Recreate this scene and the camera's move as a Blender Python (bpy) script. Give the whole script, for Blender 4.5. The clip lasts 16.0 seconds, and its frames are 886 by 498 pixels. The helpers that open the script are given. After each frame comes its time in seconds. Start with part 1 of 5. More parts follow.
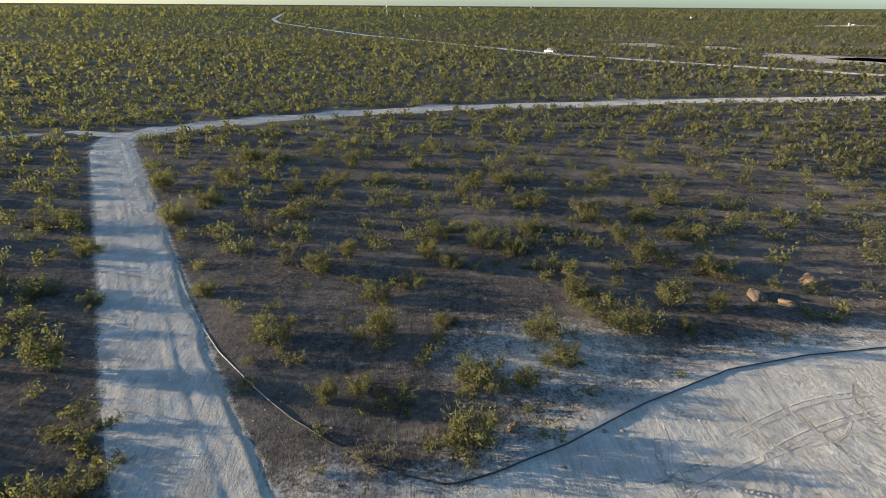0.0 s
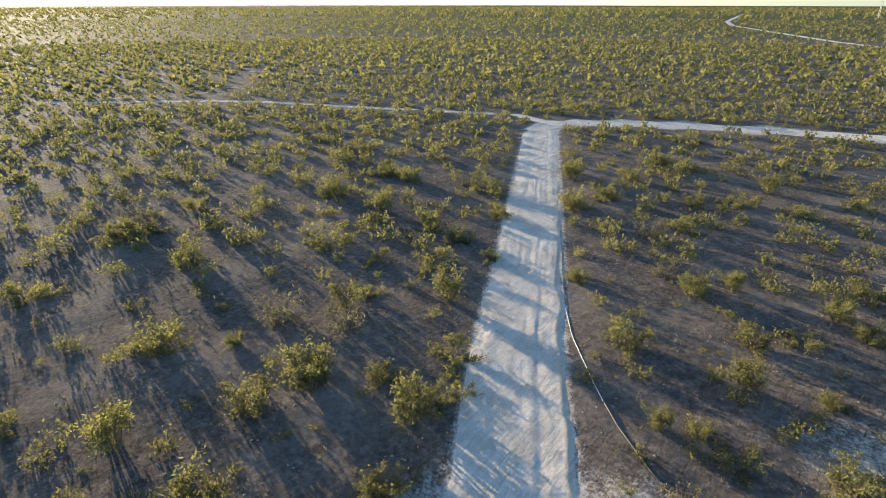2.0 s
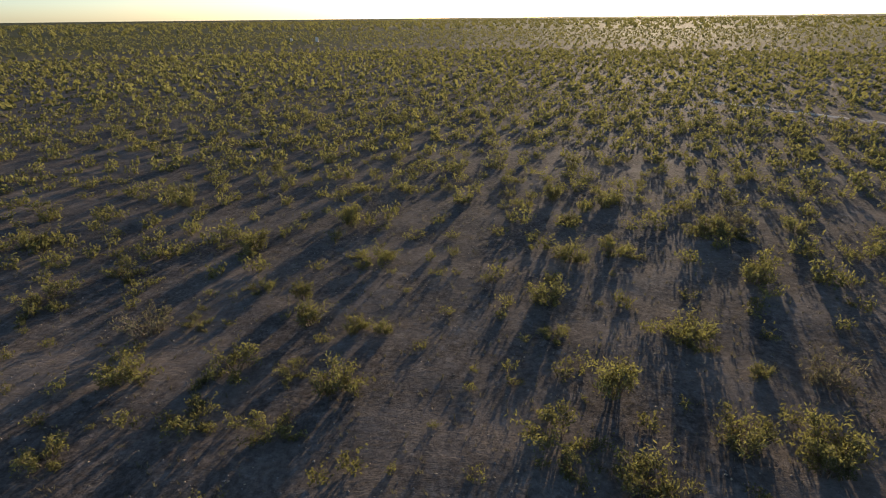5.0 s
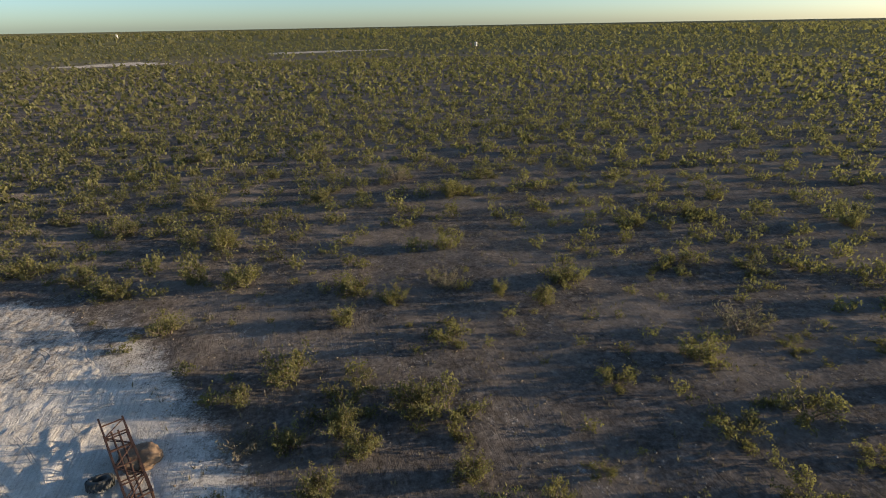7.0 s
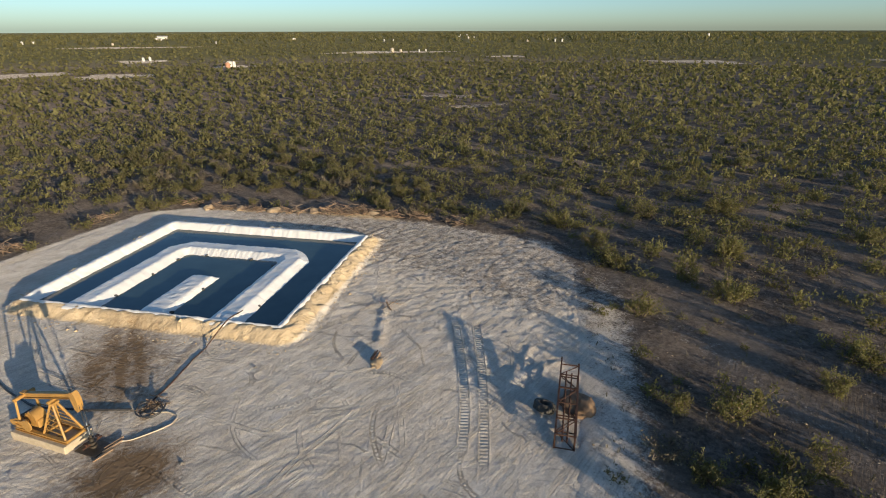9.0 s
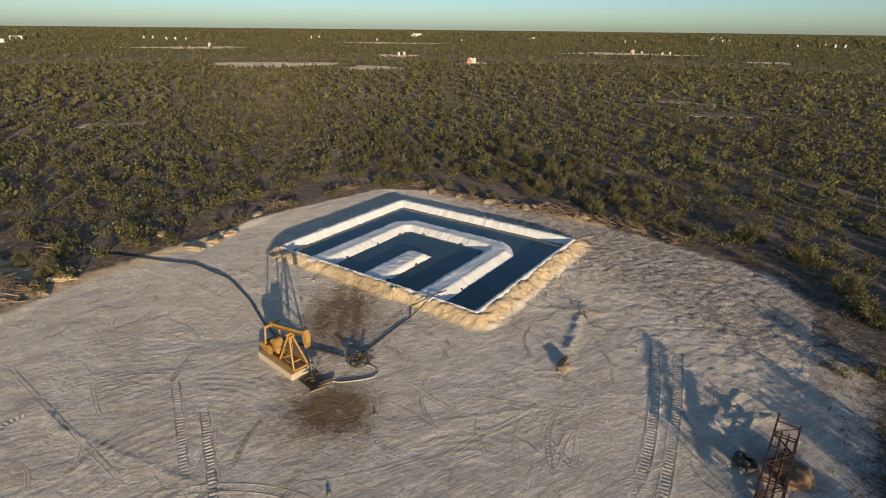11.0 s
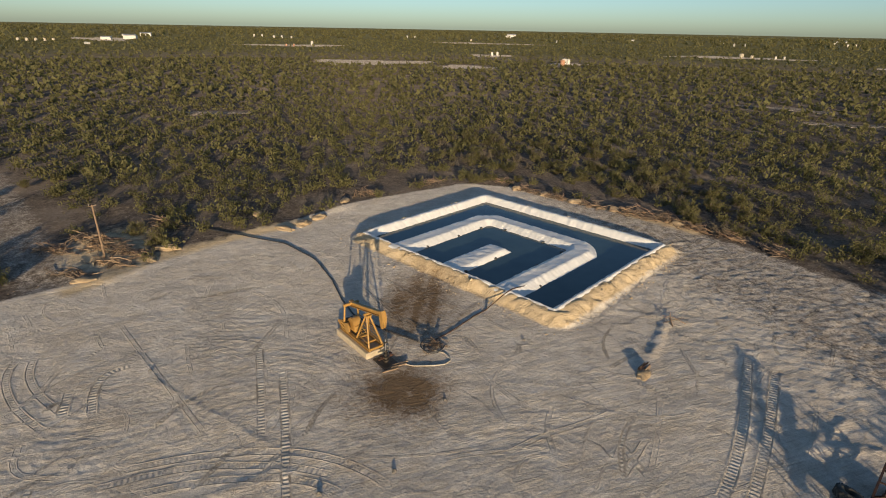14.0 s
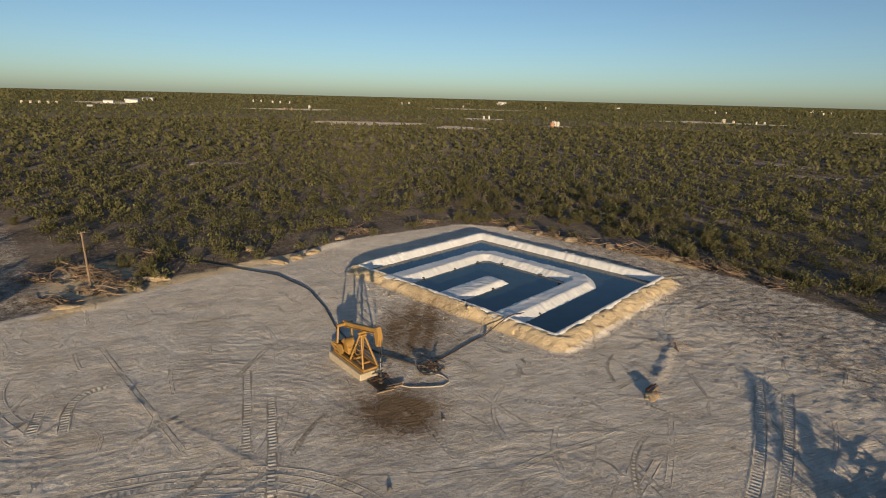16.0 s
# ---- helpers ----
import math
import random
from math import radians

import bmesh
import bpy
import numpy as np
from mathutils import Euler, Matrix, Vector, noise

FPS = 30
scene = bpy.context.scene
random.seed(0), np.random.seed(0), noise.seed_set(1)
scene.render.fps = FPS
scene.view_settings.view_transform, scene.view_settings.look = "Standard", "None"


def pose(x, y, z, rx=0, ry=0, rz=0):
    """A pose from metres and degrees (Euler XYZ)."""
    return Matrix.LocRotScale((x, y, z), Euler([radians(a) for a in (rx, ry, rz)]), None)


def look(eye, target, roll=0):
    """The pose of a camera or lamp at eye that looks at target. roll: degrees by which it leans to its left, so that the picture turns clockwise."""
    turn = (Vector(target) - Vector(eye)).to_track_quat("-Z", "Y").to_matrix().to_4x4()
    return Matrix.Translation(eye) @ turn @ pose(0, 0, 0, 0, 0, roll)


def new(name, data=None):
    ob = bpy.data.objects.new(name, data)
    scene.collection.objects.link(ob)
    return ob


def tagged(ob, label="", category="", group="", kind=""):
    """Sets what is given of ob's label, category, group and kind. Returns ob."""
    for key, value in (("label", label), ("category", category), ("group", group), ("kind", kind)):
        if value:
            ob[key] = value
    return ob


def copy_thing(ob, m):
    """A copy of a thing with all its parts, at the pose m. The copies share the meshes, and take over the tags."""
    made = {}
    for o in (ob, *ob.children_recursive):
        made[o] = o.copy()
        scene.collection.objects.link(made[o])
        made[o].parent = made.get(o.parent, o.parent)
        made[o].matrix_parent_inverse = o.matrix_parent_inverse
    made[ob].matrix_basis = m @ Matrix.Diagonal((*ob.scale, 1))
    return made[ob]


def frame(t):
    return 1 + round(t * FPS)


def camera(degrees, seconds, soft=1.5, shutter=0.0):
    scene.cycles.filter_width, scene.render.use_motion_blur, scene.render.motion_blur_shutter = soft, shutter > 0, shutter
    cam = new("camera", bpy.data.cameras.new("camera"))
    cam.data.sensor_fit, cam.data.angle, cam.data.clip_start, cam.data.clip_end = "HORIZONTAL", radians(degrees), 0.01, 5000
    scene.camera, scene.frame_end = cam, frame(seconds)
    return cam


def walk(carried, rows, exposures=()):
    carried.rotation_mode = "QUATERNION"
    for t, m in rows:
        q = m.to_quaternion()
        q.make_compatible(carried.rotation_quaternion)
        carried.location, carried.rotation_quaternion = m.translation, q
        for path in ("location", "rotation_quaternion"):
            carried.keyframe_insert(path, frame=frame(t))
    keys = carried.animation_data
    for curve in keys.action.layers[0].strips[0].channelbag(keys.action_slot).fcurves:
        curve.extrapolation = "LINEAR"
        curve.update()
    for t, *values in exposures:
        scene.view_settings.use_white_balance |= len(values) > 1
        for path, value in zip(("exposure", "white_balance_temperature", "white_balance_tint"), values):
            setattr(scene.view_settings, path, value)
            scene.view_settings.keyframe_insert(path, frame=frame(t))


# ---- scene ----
cam = camera(78.5, 16.0, soft=1.0)
PATH = [
    (0.0, (0.004, 0.003, 18.201), (1.326, 18.175, 9.952), 0.44),
    (0.5, (0.054, -0.031, 18.312), (-2.916, 17.931, 10.033), 0.13),
    (1.0, (-0.040, -0.073, 18.379), (-4.941, 17.463, 10.105), 0.13),
    (1.5, (0.001, -0.075, 18.406), (-8.032, 16.261, 10.122), 0.06),
    (2.0, (-0.018, -0.106, 18.388), (-11.195, 14.274, 10.124), 0.04),
    (2.5, (0.111, -0.030, 18.485), (-13.843, 11.666, 10.209), -0.13),
    (3.0, (0.136, 0.049, 18.538), (-15.756, 8.928, 10.255), -0.30),
    (3.2, (0.137, 0.112, 18.557), (-16.299, 7.937, 10.271), -0.38),
    (5.3, (0.403, 0.795, 18.091), (-17.022, -5.013, 10.176), -0.88),
    (5.5, (0.380, 0.871, 18.169), (-16.229, -6.951, 10.234), -1.09),
    (6.0, (0.370, 0.969, 18.135), (-13.149, -11.514, 10.298), -1.26),
    (6.5, (0.308, 1.026, 18.095), (-8.902, -14.948, 10.349), -1.28),
    (7.0, (0.304, 1.027, 18.128), (-4.501, -16.804, 10.449), -1.03),
    (7.5, (0.215, 0.897, 18.013), (0.772, -17.589, 10.402), -0.89),
    (8.0, (0.042, 0.852, 17.970), (4.121, -17.210, 10.412), -0.87),
    (8.5, (0.195, 0.947, 18.009), (6.208, -16.574, 10.470), -0.60),
    (9.0, (0.072, 0.931, 17.994), (11.576, -13.599, 10.474), -0.19),
    (9.5, (-0.071, 1.012, 18.035), (14.058, -10.985, 10.524), 0.12),
    (10.0, (-0.122, 0.995, 18.057), (14.524, -10.361, 10.539), 0.22),
    (10.2, (-0.051, 1.042, 18.044), (15.164, -9.527, 10.507), 0.47),
    (12.3, (0.103, 1.149, 17.830), (16.623, -7.214, 10.270), 0.73),
    (12.5, (0.106, 1.153, 17.717), (16.601, -7.265, 10.162), 0.77),
    (13.0, (0.090, 1.246, 17.594), (17.344, -5.458, 10.020), 0.98),
    (13.5, (0.037, 1.165, 17.514), (17.523, -4.913, 9.946), 1.04),
    (14.0, (0.042, 1.149, 17.311), (17.480, -5.078, 9.752), 1.12),
    (14.5, (0.029, 1.169, 16.841), (17.401, -5.260, 9.298), 1.25),
    (15.0, (-0.037, 1.235, 16.099), (17.306, -5.308, 8.590), 1.31),
    (15.5, (-0.072, 1.291, 15.296), (17.299, -5.217, 7.822), 1.31),
    (16.0, (0.021, 1.417, 14.674), (18.078, -5.271, 9.269), 1.45),
]
EXPOSURES = [(0.0, 1.03, 6600, 2), (1.0, 1.5, 6700, 2), (1.5, 1.65, 6800, 2), (2.5, 1.65, 7100, 9), (3.0, 1.4, 7300, 12), (5.4, 0.6, 7300, 12), (6.5, 0.55, 7000, 7), (7.0, 0.75, 7000, 7), (7.5, 1.05, 7000, 6), (8.0, 0.8, 6900, 4), (9.0, 0.5, 6900, 5), (10.0, 0.3, 7200, 7), (14.0, 0.15, 7500, 7), (16.0, -0.02, 7600, 8)]
walk(cam, [(t, look(eye, target, roll)) for t, eye, target, roll in PATH], EXPOSURES)

# ---- world, sun, exposure ----
SUN_YAW, SUN_EL = 78.5, 7.2      # degrees to the left of +y, degrees up
world = bpy.data.worlds.new("sky")
scene.world = world
world.use_nodes = True
wn, wl = world.node_tree.nodes, world.node_tree.links
sky = wn.new("ShaderNodeTexSky")
sky.sky_type, sky.sun_disc = "NISHITA", False
sky.sun_elevation, sky.sun_rotation = radians(SUN_EL), radians(-SUN_YAW)
sky.altitude, sky.air_density, sky.dust_density, sky.ozone_density = 300, 0.66, 0.85, 2.5
wl.new(sky.outputs[0], wn["Background"].inputs[0])
wn["Background"].inputs[1].default_value = 0.15
sun = new("sun", bpy.data.lights.new("sun", "SUN"))
sun.data.energy, sun.data.angle, sun.data.color = 5.0, radians(0.55), (1.0, 0.82, 0.62)
away = Vector((-math.sin(radians(SUN_YAW)) * math.cos(radians(SUN_EL)), math.cos(radians(SUN_YAW)) * math.cos(radians(SUN_EL)), math.sin(radians(SUN_EL))))
sun.matrix_world = look(away * 100, (0, 0, 0))


# ---- materials ----
def nodes_of(name):
    m = bpy.data.materials.new(name)
    m.use_nodes = True
    nt = m.node_tree
    return m, nt, nt.nodes["Principled BSDF"]


def put(nt, kind, **values):
    n = nt.nodes.new(kind)
    for k, v in values.items():
        if k in n.inputs:
            n.inputs[k].default_value = v
        else:
            n.inputs[k.replace("_", " ")].default_value = v
    return n


def noise_at(nt, scale, detail=6.0, rough=0.6, warp=0.0):
    pos = nt.nodes.new("ShaderNodeNewGeometry")
    n = put(nt, "ShaderNodeTexNoise", Scale=scale, Detail=detail, Roughness=rough, Distortion=warp)
    nt.links.new(pos.outputs["Position"], n.inputs["Vector"])
    return n.outputs["Fac"]


def ramp(nt, fac, *stops):
    r = nt.nodes.new("ShaderNodeValToRGB")
    while len(r.color_ramp.elements) < len(stops):
        r.color_ramp.elements.new(0.5)
    for e, (p, c) in zip(r.color_ramp.elements, stops):
        e.position, e.color = p, (*c, 1) if len(c) == 3 else c
    nt.links.new(fac, r.inputs["Fac"])
    return r.outputs["Color"]


def blend(nt, fac, a, b, kind="MIX"):
    m = nt.nodes.new("ShaderNodeMix")
    m.data_type, m.blend_type = "RGBA", kind
    for socket, v in ((m.inputs[0], fac), (m.inputs[6], a), (m.inputs[7], b)):
        if isinstance(v, (int, float)):
            socket.default_value = v
        elif isinstance(v, tuple):
            socket.default_value = (*v, 1)
        else:
            nt.links.new(v, socket)
    return m.outputs[2]


def maths(nt, op, a, b=0.0, clamp=False):
    m = nt.nodes.new("ShaderNodeMath")
    m.operation, m.use_clamp = op, clamp
    for socket, v in ((m.inputs[0], a), (m.inputs[1], b)):
        if isinstance(v, (int, float)):
            socket.default_value = v
        else:
            nt.links.new(v, socket)
    return m.outputs[0]


def bump(nt, bsdf, height, strength, distance):
    b = put(nt, "ShaderNodeBump", Strength=strength, Distance=distance)
    nt.links.new(height, b.inputs["Height"])
    nt.links.new(b.outputs[0], bsdf.inputs["Normal"])


def attribute(nt, name):
    a = nt.nodes.new("ShaderNodeAttribute")
    a.attribute_name = name
    return a.outputs["Fac"]


def streaks(nt, turn, across):
    """Long thin scrape marks in one direction."""
    pos = nt.nodes.new("ShaderNodeNewGeometry")
    m = nt.nodes.new("ShaderNodeMapping")
    m.inputs["Rotation"].default_value = (0, 0, radians(turn))
    m.inputs["Scale"].default_value = (across, 0.35, 1)
    n = put(nt, "ShaderNodeTexNoise", Scale=1.0, Detail=4.0, Roughness=0.6, Distortion=0.5)
    nt.links.new(pos.outputs["Position"], m.inputs["Vector"])
    nt.links.new(m.outputs[0], n.inputs["Vector"])
    return n.outputs["Fac"]


def scratches(nt):
    """Thin sparse marks in five directions, in patches, 0 to 1."""
    total = 0.0
    for turn, across, seed in ((8, 11.0, 0.9), (97, 13.0, 1.3), (52, 12.0, 1.7), (140, 10.0, 2.1), (118, 16.0, 2.6)):
        line = ramp(nt, streaks(nt, turn, across), (0.585, (0, 0, 0)), (0.66, (1, 1, 1)))
        patch = ramp(nt, noise_at(nt, 0.23 * seed, 3, 0.5), (0.44, (0, 0, 0)), (0.58, (1, 1, 1)))
        total = maths(nt, "ADD", maths(nt, "MULTIPLY", line, patch), total, True)
    return total


def earth_material():
    """Dry soil, pale caliche and oil stains, laid out by the sheet's own masks."""
    m, nt, b = nodes_of("earth")
    big, mid, fine = noise_at(nt, 0.12, 4), noise_at(nt, 1.1, 8, 0.65), noise_at(nt, 9.0, 5, 0.7)
    soil = ramp(nt, mid, (0.30, (0.092, 0.077, 0.065)), (0.55, (0.162, 0.135, 0.115)), (0.75, (0.26, 0.222, 0.192)))
    litter = ramp(nt, noise_at(nt, 3.2, 9, 0.75), (0.40, (0.42, 0.41, 0.40)), (0.50, (0.85, 0.84, 0.82)), (0.64, (1.45, 1.42, 1.38)))
    soil = blend(nt, 0.75, soil, litter, "MULTIPLY")
    soil = blend(nt, ramp(nt, big, (0.45, (0, 0, 0)), (0.75, (0.55, 0.55, 0.55))), soil, (0.34, 0.275, 0.22))
    pale = ramp(nt, mid, (0.25, (0.56, 0.50, 0.42)), (0.50, (0.69, 0.625, 0.545)), (0.78, (0.80, 0.745, 0.67)))
    pale = blend(nt, ramp(nt, noise_at(nt, 0.35, 5, 0.6, 0.6), (0.42, (0, 0, 0)), (0.72, (0.45, 0.45, 0.45))), pale, (0.46, 0.39, 0.315))
    pale = blend(nt, 0.6, pale, ramp(nt, maths(nt, "ADD", maths(nt, "MULTIPLY", fine, 0.5), maths(nt, "MULTIPLY", noise_at(nt, 28.0, 4, 0.7), 0.5)), (0.36, (0.5, 0.48, 0.46)), (0.52, (1.0, 1.0, 1.0)), (0.64, (1.12, 1.12, 1.12))), "MULTIPLY")
    for turn, across, low in ((14, 6.0, 0.86), (104, 5.0, 0.90)):
        pale = blend(nt, 0.5, pale, ramp(nt, streaks(nt, turn, across), (0.36, (low, low * 0.985, low * 0.965)), (0.5, (1, 1, 1)), (0.66, (1.08, 1.08, 1.08))), "MULTIPLY")
    scratch = scratches(nt)
    pale = blend(nt, 0.25, pale, ramp(nt, scratch, (0.0, (1, 1, 1)), (0.8, (0.66, 0.64, 0.61))), "MULTIPLY")
    edge = maths(nt, "ADD", attribute(nt, "pale"), maths(nt, "ADD", maths(nt, "MULTIPLY", maths(nt, "SUBTRACT", noise_at(nt, 1.3, 8, 0.8), 0.5), 0.9), maths(nt, "MULTIPLY", maths(nt, "SUBTRACT", noise_at(nt, 6.5, 6, 0.8), 0.5), 0.9)))
    edge = ramp(nt, edge, (0.36, (0, 0, 0)), (0.62, (1, 1, 1)))
    colour = blend(nt, edge, soil, pale)
    sand = ramp(nt, mid, (0.3, (0.50, 0.385, 0.245)), (0.7, (0.66, 0.53, 0.36)))
    sandy = maths(nt, "ADD", attribute(nt, "sand"), maths(nt, "MULTIPLY", maths(nt, "SUBTRACT", mid, 0.5), 0.9))
    colour = blend(nt, ramp(nt, sandy, (0.35, (0, 0, 0)), (0.7, (1, 1, 1))), colour, sand)
    oil = maths(nt, "ADD", attribute(nt, "oil"), maths(nt, "MULTIPLY", maths(nt, "SUBTRACT", noise_at(nt, 2.2, 9, 0.75, 1.5), 0.5), 1.5))
    colour = blend(nt, ramp(nt, oil, (0.22, (0, 0, 0)), (0.85, (0.9, 0.9, 0.9))), colour, (0.165, 0.098, 0.046))
    # far scrub, its tones lifted a little to paint in distance haze
    scrub = ramp(nt, noise_at(nt, 0.22, 8, 0.75), (0.35, (0.065, 0.062, 0.03)), (0.6, (0.13, 0.122, 0.06)), (0.8, (0.21, 0.18, 0.11)))
    colour = blend(nt, attribute(nt, "scrub"), colour, scrub)
    nt.links.new(colour, b.inputs["Base Color"])
    b.inputs["Roughness"].default_value = 0.95
    b.inputs["Specular IOR Level"].default_value = 0.03
    b.inputs["Diffuse Roughness"].default_value = 0.45
    relief = maths(nt, "ADD", maths(nt, "MULTIPLY", noise_at(nt, 5.5, 6, 0.6), 0.20), maths(nt, "MULTIPLY", noise_at(nt, 13.0, 4, 0.6), 0.07))
    rough_patch = ramp(nt, noise_at(nt, 0.6, 5, 0.7), (0.36, (0.45, 0.45, 0.45)), (0.62, (1.35, 1.35, 1.35)))
    relief = maths(nt, "MULTIPLY", relief, rough_patch)
    relief = maths(nt, "SUBTRACT", relief, maths(nt, "MULTIPLY", scratch, 0.10))
    profile = ramp(nt, maths(nt, "MULTIPLY", attribute(nt, "off"), 0.5), (0.0, (0.30, 0.30, 0.30)), (0.34, (0.30, 0.30, 0.30)), (0.42, (0.16, 0.16, 0.16)), (0.56, (1, 1, 1)), (0.76, (0.5, 0.5, 0.5)), (0.98, (0.42, 0.42, 0.42)))
    relief = maths(nt, "ADD", relief, maths(nt, "MULTIPLY", maths(nt, "MULTIPLY", maths(nt, "SUBTRACT", profile, 0.42), attribute(nt, "rim")), 0.26))
    lugs = maths(nt, "SINE", maths(nt, "MULTIPLY", attribute(nt, "along"), 2 * math.pi / 0.23))
    relief = maths(nt, "ADD", relief, maths(nt, "MULTIPLY", maths(nt, "MULTIPLY", lugs, attribute(nt, "tread")), 0.10))
    bump(nt, b, relief, 1.0, 0.26)
    return m


def plain(name, low, high, scale=3.0, rough=0.6, metal=0.0, relief=0.0, size=0.01, spec=0.5):
    m, nt, b = nodes_of(name)
    n = noise_at(nt, scale, 7, 0.65)
    nt.links.new(ramp(nt, n, (0.3, low), (0.7, high)), b.inputs["Base Color"])
    nt.links.new(ramp(nt, noise_at(nt, scale * 2.3, 5), (0.3, (rough * 0.8,) * 3), (0.7, (min(1, rough * 1.2),) * 3)), b.inputs["Roughness"])
    b.inputs["Metallic"].default_value = metal
    b.inputs["Specular IOR Level"].default_value = spec
    if relief:
        bump(nt, b, noise_at(nt, scale * 4, 6, 0.7), relief, size)
    return m


def leaf_material(name, tones, glow):
    """Small leaves that let some light through."""
    m, nt, b = nodes_of(name)
    tone = ramp(nt, noise_at(nt, 0.55, 3), (0.32, tones[0]), (0.5, tones[1]), (0.68, tones[2]))
    tone = blend(nt, 0.6, tone, ramp(nt, noise_at(nt, 6.0, 4), (0.3, (0.6, 0.6, 0.6)), (0.7, (1.25, 1.25, 1.2))), "MULTIPLY")
    nt.links.new(tone, b.inputs["Base Color"])
    b.inputs["Roughness"].default_value = 0.7
    b.inputs["Specular IOR Level"].default_value = 0.05
    back = nt.nodes.new("ShaderNodeBsdfTranslucent")
    nt.links.new(blend(nt, 1.0, tone, (1.3, 1.38, 0.9), "MULTIPLY"), back.inputs["Color"])
    mix = put(nt, "ShaderNodeMixShader", Fac=glow)
    nt.links.new(b.outputs[0], mix.inputs[1])
    nt.links.new(back.outputs[0], mix.inputs[2])
    nt.links.new(mix.outputs[0], nt.nodes["Material Output"].inputs["Surface"])
    return m


def water_material():
    m, nt, b = nodes_of("brine")
    nt.links.new(ramp(nt, noise_at(nt, 0.3, 4), (0.3, (0.035, 0.065, 0.075)), (0.7, (0.055, 0.092, 0.10))), b.inputs["Base Color"])
    b.inputs["Roughness"].default_value = 0.08
    b.inputs["IOR"].default_value = 1.33
    bump(nt, b, noise_at(nt, 5.0, 4, 0.6), 0.12, 0.03)
    return m


EARTH = earth_material()
LEAF = leaf_material("mesquite_leaf", ((0.105, 0.095, 0.050), (0.160, 0.146, 0.072), (0.235, 0.212, 0.098)), 0.45)
LEAF_GREY = leaf_material("dry_leaf", ((0.12, 0.105, 0.075), (0.17, 0.145, 0.105), (0.23, 0.195, 0.14)), 0.3)
TWIG = plain("twig", (0.10, 0.075, 0.055), (0.22, 0.17, 0.13), 5, 0.9)
DEADWOOD = plain("deadwood", (0.20, 0.13, 0.085), (0.40, 0.28, 0.18), 3, 0.9)
LINER = plain("pit_liner", (0.72, 0.71, 0.68), (0.84, 0.83, 0.81), 0.9, 0.5, 0, 0.25, 0.03)
BRINE = water_material()
YELLOW = plain("pump_paint", (0.29, 0.155, 0.042), (0.44, 0.25, 0.072), 2.5, 0.55, 0, 0.1)
DARK_STEEL = plain("greasy_steel", (0.03, 0.026, 0.022), (0.09, 0.075, 0.06), 4, 0.55, 0.4)
RUST = plain("rusty_steel", (0.040, 0.020, 0.014), (0.10, 0.046, 0.028), 6, 0.85, 0.2, 0.3)
CONCRETE = plain("concrete", (0.38, 0.31, 0.21), (0.54, 0.45, 0.33), 3, 0.9, 0, 0.3, 0.02)
RUBBER = plain("weathered_rubber", (0.035, 0.034, 0.032), (0.10, 0.095, 0.085), 5, 0.85, 0, 0.3)
HOSE = plain("black_polypipe", (0.022, 0.022, 0.024), (0.05, 0.05, 0.052), 3, 0.45)
HOSE_WHITE = plain("bleached_polypipe", (0.40, 0.39, 0.37), (0.62, 0.61, 0.58), 3, 0.5)
TANK_WHITE = plain("tank_white", (0.50, 0.47, 0.42), (0.66, 0.62, 0.56), 0.8, 0.5)
TANK_RUST = plain("tank_rust", (0.36, 0.17, 0.10), (0.50, 0.27, 0.17), 0.8, 0.7)
TANK_TAN = plain("tank_tan", (0.42, 0.36, 0.27), (0.55, 0.48, 0.38), 0.8, 0.6)
PALE_CLOD = plain("caliche_clod", (0.30, 0.215, 0.13), (0.46, 0.35, 0.225), 2.5, 0.95, 0, 0.6, 0.05)
GREY_STONE = plain("grey_stone", (0.15, 0.135, 0.115), (0.27, 0.24, 0.21), 3, 0.95, 0, 0.6, 0.05)
WOOD_POLE = plain("weathered_pole", (0.15, 0.10, 0.065), (0.27, 0.19, 0.13), 4, 0.9, 0, 0.3)
ORANGE_SOIL = plain("orange_soil", (0.17, 0.105, 0.06), (0.29, 0.19, 0.115), 3, 0.95, 0, 0.6, 0.05)
DAMP_SOIL = plain("damp_soil", (0.10, 0.068, 0.045), (0.20, 0.14, 0.095), 3, 0.95, 0, 0.6, 0.05)
WINDOW = plain("dark_glass", (0.015, 0.018, 0.02), (0.03, 0.034, 0.04), 2, 0.15)
SILVER = plain("galvanised", (0.45, 0.45, 0.45), (0.62, 0.62, 0.62), 3, 0.4, 0.6)


# ---- building helpers ----
def mesh_from(name, verts, quads=None, tris=None, smooth=False):
    """A mesh from arrays of corners and of faces."""
    me = bpy.data.meshes.new(name)
    loops, totals = [], []
    for f, k in ((quads, 4), (tris, 3)):
        if f is not None and len(f):
            f = np.asarray(f, np.int32)
            loops.append(f.ravel())
            totals.append(np.full(len(f), k, np.int32))
    loops, totals = np.concatenate(loops), np.concatenate(totals)
    me.vertices.add(len(verts))
    me.vertices.foreach_set("co", np.asarray(verts, np.float32).ravel())
    me.loops.add(len(loops))
    me.loops.foreach_set("vertex_index", loops)
    me.polygons.add(len(totals))
    me.polygons.foreach_set("loop_start", np.concatenate([[0], np.cumsum(totals)[:-1]]).astype(np.int32))
    me.polygons.foreach_set("use_smooth", np.full(len(totals), smooth))
    me.update(calc_edges=True)
    return me


def mask(me, name, values):
    a = me.attributes.new(name, "FLOAT", "POINT")
    a.data.foreach_set("value", np.asarray(values, np.float32))


